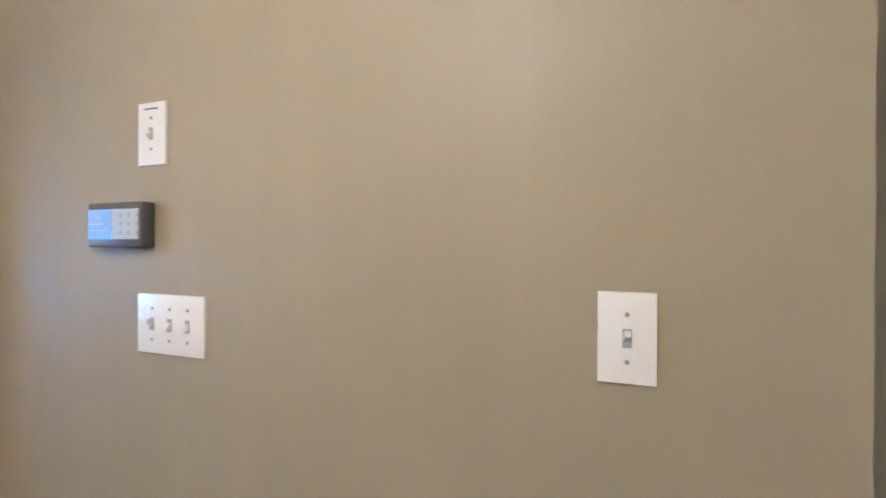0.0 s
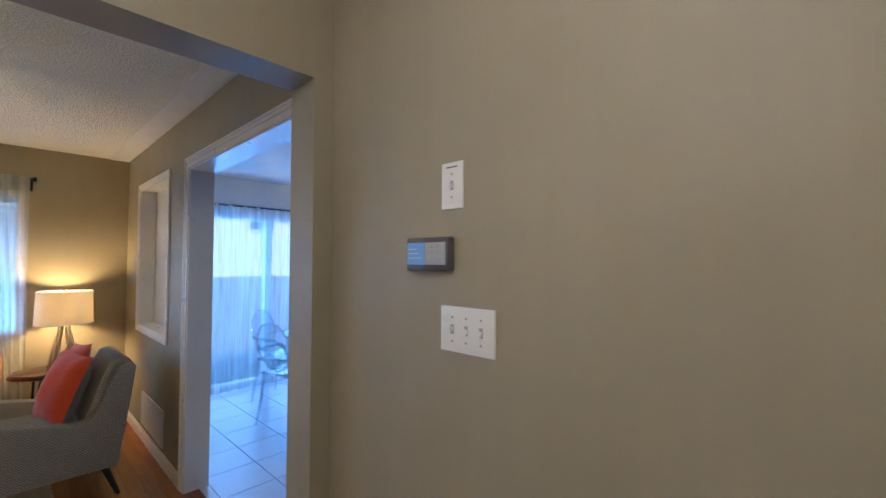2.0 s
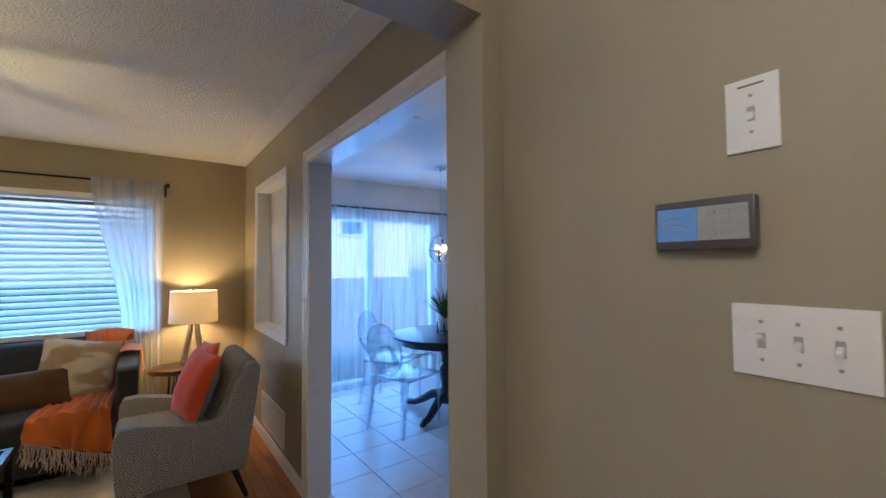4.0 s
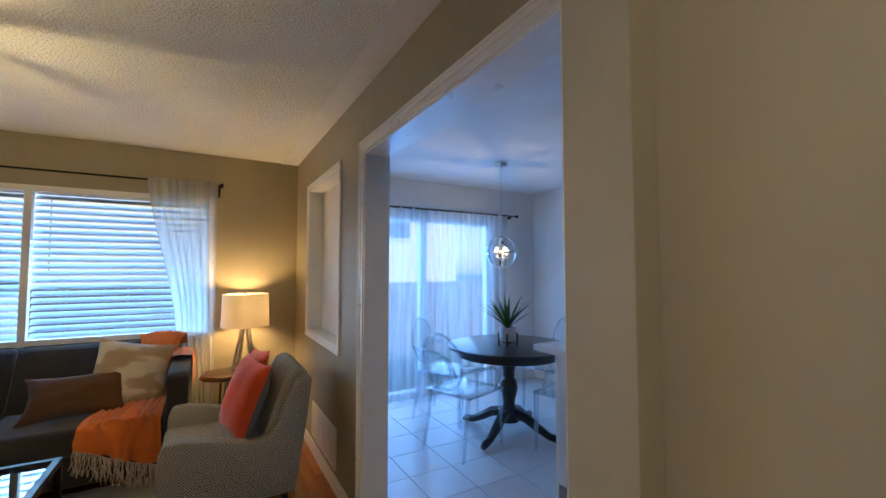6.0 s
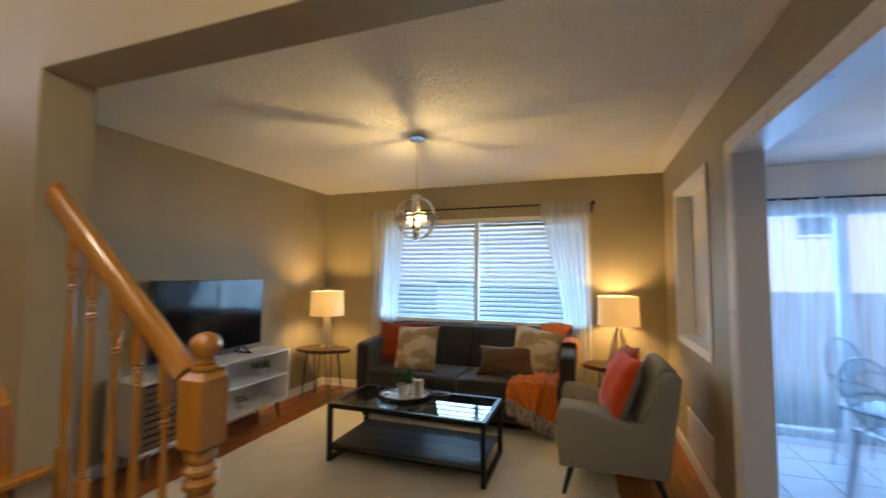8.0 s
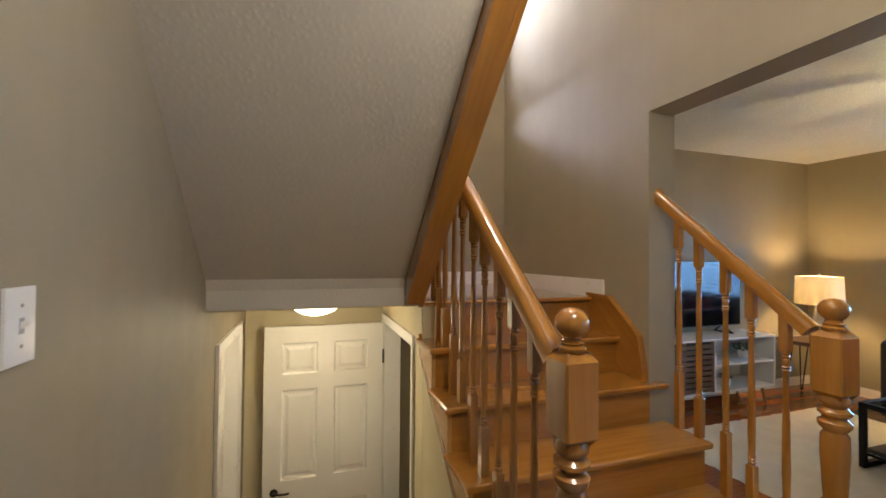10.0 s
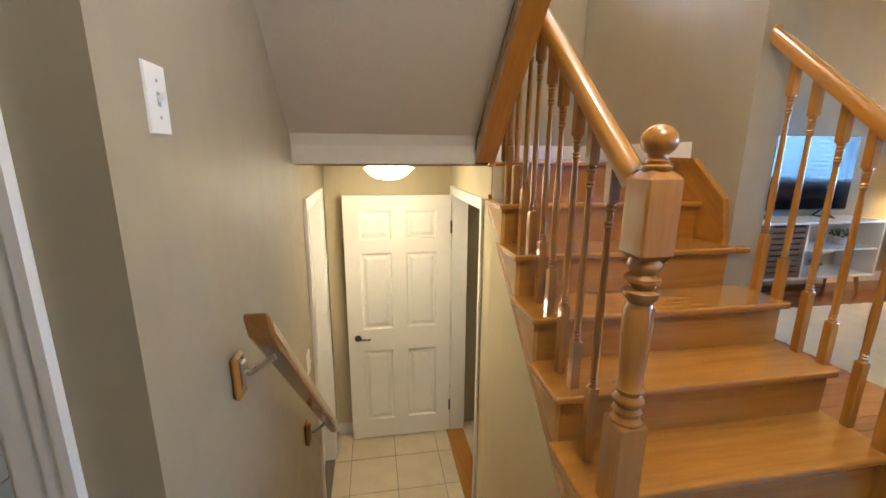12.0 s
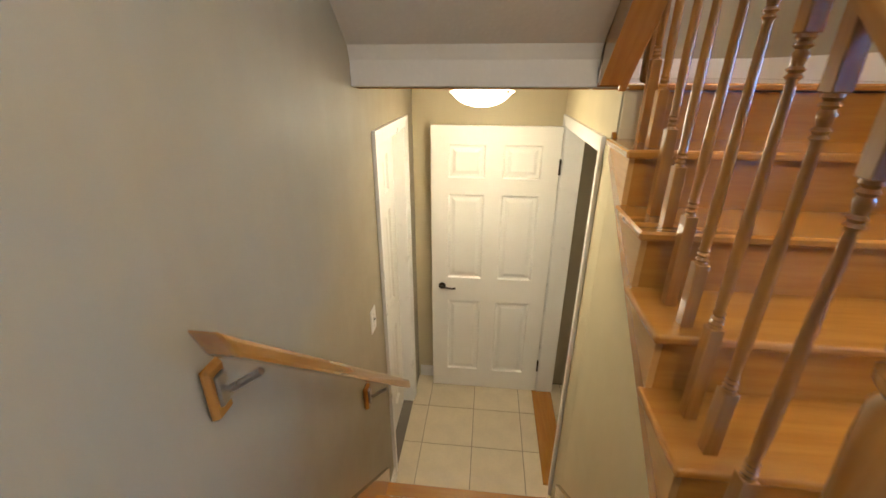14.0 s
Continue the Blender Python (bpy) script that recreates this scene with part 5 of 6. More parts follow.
def table_lamp(label, x, y, z0, turn):
    l = thing("table_lamp", label, "lamp", pose(x, y, z0, 0, 0, turn), "table lamps")
    top, b = 0.36, 0.075
    for sx in (-1, 1):
        for sy in (-1, 1):
            bm = tube([(sx * b, sy * b * 0.55, 0.012), (sx * 0.018, sy * 0.014, top)], 0.01, 4, flat=(0.011, 0.011))
            part("leg", bm, M["washed"], l)
    part("foot_frame", boxes((-b - 0.014, b + 0.014, -b * 0.55 - 0.012, -b * 0.55 + 0.012, 0, 0.018), (-b - 0.014, b + 0.014, b * 0.55 - 0.012, b * 0.55 + 0.012, 0, 0.018), bevel=0.002), M["washed"], l)
    part("head_block", boxes((-0.034, 0.034, -0.026, 0.026, top - 0.01, top + 0.012), bevel=0.002), M["washed"], l)
    part("socket", lathe([(0.012, top + 0.01), (0.016, top + 0.02), (0.016, top + 0.075), (0.008, top + 0.08)], 14), M["steel"], l, smooth=True)
    prof = [(0.187, 0.362), (0.185, 0.362), (0.178, 0.635), (0.180, 0.635), (0.189, 0.362)]
    part("shade", shell(prof, 40), M["shade"], l, "warm white linen drum shade", smooth=True)
    part("finial", lathe([(0.004, 0.60), (0.004, 0.635), (0.012, 0.638), (0.016, 0.65), (0.010, 0.66), (0.003, 0.664)], 12), M["washed"], l, smooth=True)
    part("spider", boxes((-0.177, 0.177, -0.0025, 0.0025, 0.612, 0.618), (-0.0025, 0.0025, -0.177, 0.177, 0.606, 0.611)), M["steel"], l)
    part("bulb", lathe([(0.010, top + 0.08), (0.024, top + 0.11), (0.026, top + 0.13), (0.018, top + 0.152), (0.004, top + 0.16)], 14), M["softbulb"], l, smooth=True)
    return l


table_lamp("lit table lamp with a whitewashed A-frame base beside the curtain", -4.60, 0.30, 0.556, 62)
table_lamp("lit table lamp with a whitewashed A-frame base near the television", -4.36, -2.78, 0.556, 20)


def pendant(label, x, y, z, r, ceil):
    p = thing("globe_pendant", label, "chandelier", pose(x, y, z), "globe pendants")
    h = ceil - z
    part("ceiling_rose", lathe([(0.062, h - 0.001), (0.064, h - 0.012), (0.058, h - 0.028), (0.018, h - 0.034), (0.008, h - 0.05)], 28), M["chrome"], p, smooth=True)
    n = max(4, int((h - r - 0.05) / 0.028))
    for i in range(n):
        zc = h - 0.05 - (h - r - 0.05) * (i + 0.5) / n
        ln = (h - r - 0.05) / n * 0.62
        pts = []
        for k in range(10):
            a = 2 * math.pi * k / 10
            u, w = 0.0065 * math.cos(a), ln * math.sin(a)
            pts.append((u, 0, zc + w) if i % 2 else (0, u, zc + w))
        part("chain_link", tube(pts, 0.0017, 5, True), M["chrome"], p)
    def ring(m, rad):
        bm = tube([(rad * math.cos(2 * math.pi * k / 48), rad * math.sin(2 * math.pi * k / 48), 0) for k in range(48)], 0.01, 4, True, flat=(0.0022, 0.0095))
        bm.transform(m)
        return bm
    for m, k in ((pose(0, 0, 0, 6, 0, 0), 1.0), (pose(0, 0, 0, 90, 0, 15), 0.985), (pose(0, 0, 0, 90, 0, 75), 0.97), (pose(0, 0, 0, 90, 0, 135), 0.955)):
        part("orbit_band", ring(m, r * k), M["chrome"], p, smooth=True)
    part("stem", tube([(0, 0, r), (0, 0, -0.05)], 0.006, 8), M["chrome"], p, smooth=True)
    part("hub", lathe([(0.004, -r * 0.98), (0.012, -r * 0.95), (0.008, -0.085), (0.028, -0.075), (0.030, -0.055), (0.010, -0.045)], 16), M["chrome"], p, smooth=True)
    part("top_cap", lathe([(0.008, r + 0.02), (0.034, r + 0.008), (0.036, r - 0.004), (0.008, r - 0.008)], 20), M["chrome"], p, smooth=True)
    for a in (0, 90, 180, 270):
        c, s = math.cos(radians(a)), math.sin(radians(a))
        arm = part("candle_arm", tube([(0, 0, -0.06), (0.03 * c, 0.03 * s, -0.066), (0.055 * c, 0.055 * s, -0.05)], 0.004, 6), M["chrome"], p, smooth=True)
        part("candle_sleeve", lathe([(0.009, -0.052), (0.010, -0.05), (0.010, -0.018), (0.006, -0.016)], 10, Matrix.Translation((0.055 * c, 0.055 * s, 0))), M["trim"], p, smooth=True)
        bl = part("bulb", lathe([(0.006, -0.016), (0.015, 0.005), (0.016, 0.018), (0.010, 0.034), (0.002, 0.046)], 12, Matrix.Translation((0.055 * c, 0.055 * s, 0))), M["bulb"], p, smooth=True)
        bl.visible_shadow = False
    return p


pendant("chrome globe pendant with four lit candle bulbs", -3.08, -1.143, 1.797, 0.158, CEIL)
pendant("small chrome globe pendant with lit bulbs over the dining table", -3.73, 2.37, 1.558, 0.149, 2.402)


def television():
    t = thing("television", "black flat television on two low feet", "television", pose(-3.07, -3.02, 0.650))
    part("housing", boxes((-0.55, 0.55, -0.045, -0.002, 0.060, 0.684), bevel=0.006), M["device"], t)
    part("screen", boxes((-0.54, 0.54, -0.002, 0.004, 0.072, 0.677)), M["screen"], t)
    for s in (-1, 1):
        part("foot", tube([(s * 0.33, 0.075, 0.008), (s * 0.33, -0.02, 0.07), (s * 0.33, -0.09, 0.008)], 0.008, 6), M["black"], t)
        part("foot_bar", boxes((s * 0.33 - 0.012, s * 0.33 + 0.012, -0.10, 0.09, 0.0, 0.010), bevel=0.002), M["black"], t)
    return t


television()


def tv_stand():
    t = thing("tv_stand", "white media console with a brown slatted door and open shelves", "tv stand", pose(-3.03, -2.96, 0))
    w, d, z0, z1, k = 0.735, 0.165, 0.165, 0.648, 0.018
    part("top_panel", boxes((-w, w, -d, d, z1 - k, z1), bevel=0.002), M["white"], t)
    part("bottom_panel", boxes((-w, w, -d, d, z0, z0 + k), bevel=0.002), M["white"], t)
    for x in (-w, 0.02, w - k):
        part("upright_panel", boxes((x, x + k, -d, d - 0.002, z0 + k, z1 - k)), M["white"], t)
    part("back_panel", boxes((-w + k, w - k, -d, -d + 0.008, z0 + k, z1 - k)), M["white"], t)
    part("shelf", boxes((-w + k, 0.02, -d + 0.009, d - 0.01, 0.400, 0.415)), M["white"], t)
    door = part("slatted_door", boxes((0.05, w - k - 0.004, d - 0.035, d - 0.020, z0 + k + 0.002, z1 - k - 0.002)), M["dark"], t)
    for x in (0.04, 0.37, w - k - 0.032):
        part("door_stile", boxes((x, x + 0.028, d - 0.018, d, z0 + k + 0.002, z1 - k - 0.002), bevel=0.002), M["slatwood"], door)
    for i in range(9):
        z = z0 + k + 0.015 + i * 0.047
        part("door_slat", boxes((0.07, w - k - 0.032, d - 0.012, d + 0.003, z, z + 0.030), bevel=0.002), M["slatwood"], door)
    for sx in (-1, 1):
        for sy in (-1, 1):
            part("leg", tube([(sx * (w - 0.12), sy * (d - 0.05), z0), (sx * (w - 0.09), sy * (d - 0.03), 0.0)], [0.018, 0.011], 10), M["slatwood"], t, smooth=True)
    return t


tv_stand()
potted("small_potted_plant", "tiny green plant in a white pot on the media console shelf", pose(-3.30, -2.93, 0.183), 0.04, 0.06, M["pot"], bushy(120, 0.045, 0.05, 0.025, 12))
potted("small_potted_plant", "trailing green plant on the media console shelf", pose(-3.55, -2.95, 0.415), 0.045, 0.07, M["pot"], bushy(180, 0.07, 0.07, 0.03, 13))


def rug():
    bm = bmesh.new()
    x0, x1, y0, y1, n = -4.15, -2.10, -2.62, 0.19, 70
    rnd = random.Random(7)
    grid = []
    for i in range(n + 1):
        row = []
        for j in range(n + 1):
            x, y = x0 + (x1 - x0) * i / n, y0 + (y1 - y0) * j / n
            edge = i in (0, n) or j in (0, n)
            if edge:
                x += rnd.uniform(-0.008, 0.008)
                y += rnd.uniform(-0.008, 0.008)
            row.append(bm.verts.new((x, y, 0.001 if edge else 0.008 + rnd.uniform(-0.003, 0.002))))
        grid.append(row)
    for i in range(n):
        for j in range(n):
            bm.faces.new((grid[i][j], grid[i + 1][j], grid[i + 1][j + 1], grid[i][j + 1]))
    r = thing("area_rug", "cream shag area rug on the hardwood floor", "rug")
    part("carpet", bm, M["rug"], r, smooth=True)


rug()


def wall_vent():
    v = thing("wall_vent", "white return-air grille low on the wall", "vent", pose(-3.685, YK, 0.122))
    w, h = 0.335, 0.262
    part("frame", boxes((-w, w, -0.012, -0.001, 0, 0.03), (-w, w, -0.012, -0.001, h - 0.03, h), (-w, -w + 0.03, -0.012, -0.001, 0.03, h - 0.03), (w - 0.03, w, -0.012, -0.001, 0.03, h - 0.03), bevel=0.002), M["vent"], v)
    part("backing", boxes((-w + 0.03, w - 0.03, -0.004, -0.001, 0.03, h - 0.03)), M["dark"], v)
    for i in range(26):
        x = -w + 0.045 + i * (2 * w - 0.09) / 25
        part("louvre", boxes((x - 0.010, x + 0.010, -0.010, -0.005, 0.031, h - 0.031)), M["vent"], v)
    for k in (-0.155, 0.0, 0.155):
        part("bar", boxes((k - 0.012, k + 0.012, -0.013, -0.0105, 0.03, h - 0.03)), M["vent"], v)
    return v


wall_vent()

# ---- kitchen ----
pd = thing("door_patio", "white sliding glass patio door behind sheers", "door", pose(XW - 0.06, 2.13, 0, 0, 0, 90), kind="structure")
part("frame", boxes((-0.93, -0.87, -0.05, 0.04, 0, 2.0), (0.87, 0.93, -0.05, 0.04, 0, 2.0), (-0.87, 0.87, -0.05, 0.04, 1.93, 2.0), (-0.87, 0.87, -0.05, 0.04, 0, 0.06), (-0.04, 0.04, -0.04, 0.03, 0.06, 1.93)), M["trim"], pd)
for a, b in ((-0.87, -0.04), (0.04, 0.87)):
    g = part("pane", boxes((a, b, -0.005, 0.001, 0.06, 1.93)), M["glass"], pd)
    g.visible_shadow = False
krod = thing("curtain_rod", "dark metal rod with a knob finial over the patio door", "curtain rod", group="curtain rods")
part("rod", tube([(-4.73, 1.0, 2.068), (-4.73, 3.385, 2.068)], 0.009, 8), M["bronze"], krod, smooth=True)
part("finial", lathe([(0.004, -0.02), (0.018, -0.012), (0.020, 0.0), (0.014, 0.014), (0.004, 0.02)], 12, pose(-4.73, 3.40, 2.068, 90, 0, 0)), M["bronze"], krod, smooth=True)
for y in (1.03, 3.30):
    part("bracket", boxes((XW + 0.013, -4.73, y - 0.008, y + 0.008, 2.03, 2.06)), M["bronze"], krod)
curtain("sheer_curtain", "floor-length white sheer panel over the patio door", -4.73, (0.98, 2.02), (1.0, 2.02), (1.0, 2.06), 2.085, 1.0, 0.012, 8, 0.018, M["sheer2"], 3.7)
curtain("sheer_curtain", "floor-length white sheer panel beside the dining table", -4.735, (1.98, 3.24), (2.0, 3.22), (2.0, 3.22), 2.085, 1.0, 0.012, 9, 0.018, M["sheer2"], 8.2)


def dining_table():
    t = thing("dining_table", "round black pedestal dining table with splayed feet", "table", pose(-3.55, 2.30, 0))
    part("tabletop", lathe([(0.50, 0.722), (0.525, 0.726), (0.532, 0.738), (0.528, 0.748), (0.515, 0.752)], 56), M["blackwood"], t, smooth=True)
    part("apron", lathe([(0.44, 0.66), (0.45, 0.664), (0.45, 0.721)], 48), M["blackwood"], t, smooth=True)
    part("pedestal", lathe([(0.085, 0.10), (0.09, 0.16), (0.075, 0.20), (0.050, 0.24), (0.058, 0.30), (0.078, 0.37), (0.070, 0.43), (0.045, 0.47), (0.052, 0.49), (0.048, 0.51), (0.06, 0.56), (0.085, 0.62), (0.10, 0.66)], 24), M["blackwood"], t, smooth=True)
    for a in (25, 115, 205, 295):
        c, s = math.cos(radians(a)), math.sin(radians(a))
        pts = [(0.06 * c, 0.06 * s, 0.17), (0.16 * c, 0.16 * s, 0.150), (0.27 * c, 0.27 * s, 0.085), (0.36 * c, 0.36 * s, 0.042), (0.43 * c, 0.43 * s, 0.036), (0.46 * c, 0.46 * s, 0.022)]
        part("foot", tube(pts, [0.045, 0.043, 0.036, 0.030, 0.032, 0.020], 8), M["blackwood"], t, smooth=True)
    return t


dining_table()


def ghost_chair(label, x, y, turn):
    """Clear moulded chair: oval back, curved arms, straight legs; local +y is its front."""
    c = thing("ghost_chair", label, "chair", pose(x, y, 0, 0, 0, turn), "clear chairs round the table")
    ov = [(0.19 * math.cos(2 * math.pi * k / 28), -0.235 - 0.09 * (0.5 + 0.5 * math.sin(2 * math.pi * k / 28)), 0.70 + 0.215 * math.sin(2 * math.pi * k / 28)) for k in range(28)]
    part("back_hoop", tube(ov, 0.011, 6, True), M["acrylic_edge"], c, smooth=True)
    bm = bmesh.new()
    rows = []
    for off in (-0.003, 0.003):
        vs = [bm.verts.new((p[0] * 0.95, p[1] + off, 0.70 + (p[2] - 0.70) * 0.95)) for p in ov]
        rows.append(vs)
        bm.faces.new(vs if off > 0 else vs[::-1])
    for k in range(28):
        bm.faces.new((rows[0][k], rows[0][(k + 1) % 28], rows[1][(k + 1) % 28], rows[1][k]))
    part("back_panel", bm, M["acrylic"], c)
    bm = bmesh.new()
    box(bm, -0.215, 0.215, -0.21, 0.225, 0.435, 0.455, 0.008, 2)
    part("seat", bm, M["acrylic"], c, smooth=True)
    part("seat_rim", tube([(-0.215, 0.225, 0.44), (0.215, 0.225, 0.44), (0.205, -0.21, 0.44), (-0.205, -0.21, 0.44)], 0.010, 6, True), M["acrylic_edge"], c)
    for sx in (-1, 1):
        part("leg", tube([(sx * 0.20, 0.21, 0.44), (sx * 0.205, 0.215, 0.0)], [0.019, 0.013], 8), M["acrylic_edge"], c, smooth=True)
        part("leg", tube([(sx * 0.185, -0.20, 0.45), (sx * 0.19, -0.23, 0.22), (sx * 0.20, -0.27, 0.0)], [0.019, 0.016, 0.013], 8), M["acrylic_edge"], c, smooth=True)
        part("arm", tube([(sx * 0.188, -0.28, 0.66), (sx * 0.25, -0.15, 0.655), (sx * 0.262, 0.02, 0.645), (sx * 0.245, 0.10, 0.61), (sx * 0.215, 0.13, 0.50), (sx * 0.205, 0.14, 0.45)], 0.012, 6), M["acrylic_edge"], c, smooth=True)
    return c


ghost_chair("clear acrylic armchair tucked toward the dining table", -3.525, 1.83, 19)
ghost_chair("clear acrylic armchair near the sheer curtain", -4.13, 2.03, -58)
ghost_chair("clear acrylic armchair beside the kitchen counter", -3.03, 2.52, 108)
ghost_chair("clear acrylic armchair on the far side of the table", -3.72, 3.00, 190)
pl = thing("table_plant", "spiky green plant in a silver pot on a dark stand", "plant", pose(-3.47, 2.23, 0.752))
part("pot", lathe([(0.055, 0.045), (0.070, 0.05), (0.072, 0.155), (0.066, 0.158), (0.064, 0.145)], 24), M["metalpot"], pl, smooth=True)
part("soil", lathe([(0.063, 0.138), (0.063, 0.145), (0.02, 0.148)], 16), M["soil"], pl)
for a in (45, 135, 225, 315):
    c, s = math.cos(radians(a)), math.sin(radians(a))
    part("stand_leg", boxes((0.076 * c - 0.006, 0.076 * c + 0.006, 0.076 * s - 0.006, 0.076 * s + 0.006, 0, 0.115)), M["walnut"], pl)
part("stand_cross", boxes((-0.055, 0.055, -0.006, 0.006, 0.034, 0.044), (-0.006, 0.006, -0.055, 0.055, 0.033, 0.043)), M["walnut"], pl)
lv = blades(34, 0.36, 0.013, 1.0, 21, 0.30)
lv.transform(Matrix.Translation((0, 0, 0.14)))
part("leaves", lv, M["leaf"], pl)

ctr = thing("kitchen_counter", "white kitchen peninsula cabinet beside the dining table", "cabinet", pose(-2.60, 1.90, 0))
part("end_panel", boxes((0.0, 0.02, 0, 0.62, 0.0, 0.878), bevel=0.002), M["white"], ctr)
part("carcass", boxes((0.021, 1.6, 0.01, 0.60, 0.09, 0.878)), M["white"], ctr)
part("toe_kick", boxes((0.021, 1.6, 0.06, 0.56, 0.0, 0.089)), M["dark"], ctr)
for i in range(3):
    d = part("cabinet_door", boxes((0.03 + i * 0.52, 0.54 + i * 0.52, -0.010, 0.009, 0.10, 0.872), bevel=0.003), M["white"], ctr)
wt = thing("worktop", "white quartz worktop with a square edge", "worktop")
part("slab", boxes((-2.735, -0.98, 1.845, 2.56, 0.880, 0.920), bevel=0.003), M["quartz"], wt)

# ---- yard ----
fence = thing("garden_fence", "weathered grey board fence behind the patio", "fence", pose(-8.6, 0, -0.35))
brd = boxes((-0.011, 0.011, -0.068, 0.068, 0.0, 1.48), bevel=0.003)
first = None
for i in range(120):
    y = -8.5 + i * 0.142
    if first is None:
        first = part("fence_board", brd, M["fence"], fence)
        ob = first
    else:
        ob = new("fence_board", first.data)
        ob.parent = fence
    ob.location = (0.003 * ((i * 7) % 5), y, 0)
part("fence_rail", boxes((-0.05, -0.012, -8.6, 8.6, 0.3, 0.39), (-0.05, -0.012, -8.6, 8.6, 1.12, 1.21)), M["fence"], fence)


def neighbour(x, y, w, h, label, lights=()):
    n = thing("neighbour_house", label, "house", pose(x, y, -0.35))
    part("wall", boxes((-4, 0, -w, w, 0, h)), M["siding"], n)
    for i in range(int(h / 0.2)):
        part("siding_board", boxes((0.001, 0.018, -w, w, i * 0.2, i * 0.2 + 0.185)), M["siding"], n)
    part("roof", prism([(-4.4, h), (0.5, h), (-2, h + 1.9)], "y", -w - 0.3, w + 0.3), M["roof"], n)
    for k in lights:
        wn_ = part("window", boxes((0.019, 0.06, k * w - 0.5, k * w + 0.5, h * 0.55, h * 0.55 + 1.2)), M["trim"], n)
        part("window_pane", boxes((0.061, 0.066, k * w - 0.43, k * w + 0.43, h * 0.55 + 0.07, h * 0.55 + 1.13)), M["screen"], wn_)


neighbour(-15.0, 4.6, 4.2, 5.2, "pale sided neighbouring house beyond the fence", (-0.3, 0.4))
neighbour(-16.0, -4.5, 4.7, 5.6, "pale sided neighbouring house with a dark roof")

shed = thing("garden_shed", "low cream garden shed in the sun by the fence", "shed", pose(-8.35, -2.55, -0.35))
part("wall", boxes((-0.2, 0.0, -0.36, 0.36, 0, 1.5)), M["siding"], shed)
part("door", boxes((0.001, 0.02, -0.30, -0.02, 0.05, 1.35), (0.001, 0.02, 0.0, 0.28, 0.05, 1.35), bevel=0.003), M["siding"], shed)
part("roof", prism([(-0.24, 1.5), (0.05, 1.5), (0.05, 1.53), (-0.24, 1.60)], "y", -0.40, 0.40), M["roof"], shed)

# ---- foyer and lower hall ----
def toggle(parent, x, z, up=True):
    part("toggle_slot", boxes((x - 0.0055, x + 0.0055, -0.0066, -0.0058, z - 0.012, z + 0.012)), M["keypad"], parent)
    bm = prism([(-0.006, z - 0.005), (-0.006, z + 0.005), (-0.017, z + (0.012 if up else -0.004)), (-0.017, z + (0.004 if up else -0.012))], "x", x - 0.0042, x + 0.0042, 0.001)
    part("toggle", bm, M["plate"], parent)
    for dz in (-0.030, 0.030):
        part("screw", lathe([(0.003, 0), (0.003, 0.001), (0.001, 0.0014)], 10, Matrix.Translation((x, -0.006, z + dz)) @ Matrix.Rotation(radians(90), 4, "X")), M["steel"], parent)


def switch_plate(label, m, w, h, gangs, ups):
    s = thing("light_switch", label, "light switch", m, "wall switches")
    bm = bmesh.new()
    box(bm, -w / 2, w / 2, -0.006, -0.0005, -h / 2, h / 2)
    front = [f for f in bm.faces if f.normal.y < -0.5]
    es = [e for e in bm.edges if all(v.co.y < -0.005 for v in e.verts)]
    bmesh.ops.bevel(bm, geom=es, offset=0.0045, segments=2, affect="EDGES", profile=0.6)
    part("plate", bm, M["plate"], s, smooth=True)
    for i in range(gangs):
        toggle(s, (i - (gangs - 1) / 2) * 0.046, 0.0, ups[i])
    return s


switch_plate("white single toggle switch plate on the taupe wall", pose(0.2425, YK, 1.317), 0.070, 0.117, 1, [True])
switch_plate("white triple toggle switch plate on the taupe wall", pose(-0.5505, YK, 1.282), 0.174, 0.115, 3, [True, False, False])
dial = switch_plate("white fan control plate with one small toggle", pose(-0.5995, YK, 1.649), 0.074, 0.122, 1, [False])
part("printed_word", boxes((-0.018, 0.018, -0.0068, -0.0062, 0.046, 0.049)), M["ink"], dial)
switch_plate("white toggle switch plate on the stair wall", pose(0.83, -0.893, 1.249, 0, 0, -90), 0.070, 0.115, 1, [True])
switch_plate("white toggle switch plate low in the stairwell", pose(0.83, -2.115, 0.103, 0, 0, -90), 0.072, 0.118, 1, [True])


def keypad():
    k = thing("alarm_keypad", "dark grey alarm keypad with a lit blue display", "keypad", pose(-0.672, YK, 1.473))
    w, h = 0.079, 0.044
    part("housing", boxes((-w, w, -0.026, -0.001, -h, h), bevel=0.005, seg=2), M["device"], k, smooth=True)
    part("display", boxes((-w + 0.008, -0.005, -0.0285, -0.0255, -h + 0.016, h - 0.014)), M["lcd"], k, "blue-grey lit display")
    part("button_panel", boxes((-0.004, w - 0.008, -0.0285, -0.0255, -h + 0.016, h - 0.014)), M["keypad"], k)
    for r in range(3):
        for c in range(3):
            part("key", boxes((0.010 + c * 0.022, 0.024 + c * 0.022, -0.0300, -0.0286, -0.020 + r * 0.017, -0.011 + r * 0.017), bevel=0.001), M["keypad"], k)
    for r in range(3):
        part("display_line", boxes((-w + 0.014, -0.018 - 0.008 * r, -0.0292, -0.0286, -0.012 + r * 0.012, -0.009 + r * 0.012)), M["keypad"], k)
    return k


keypad()


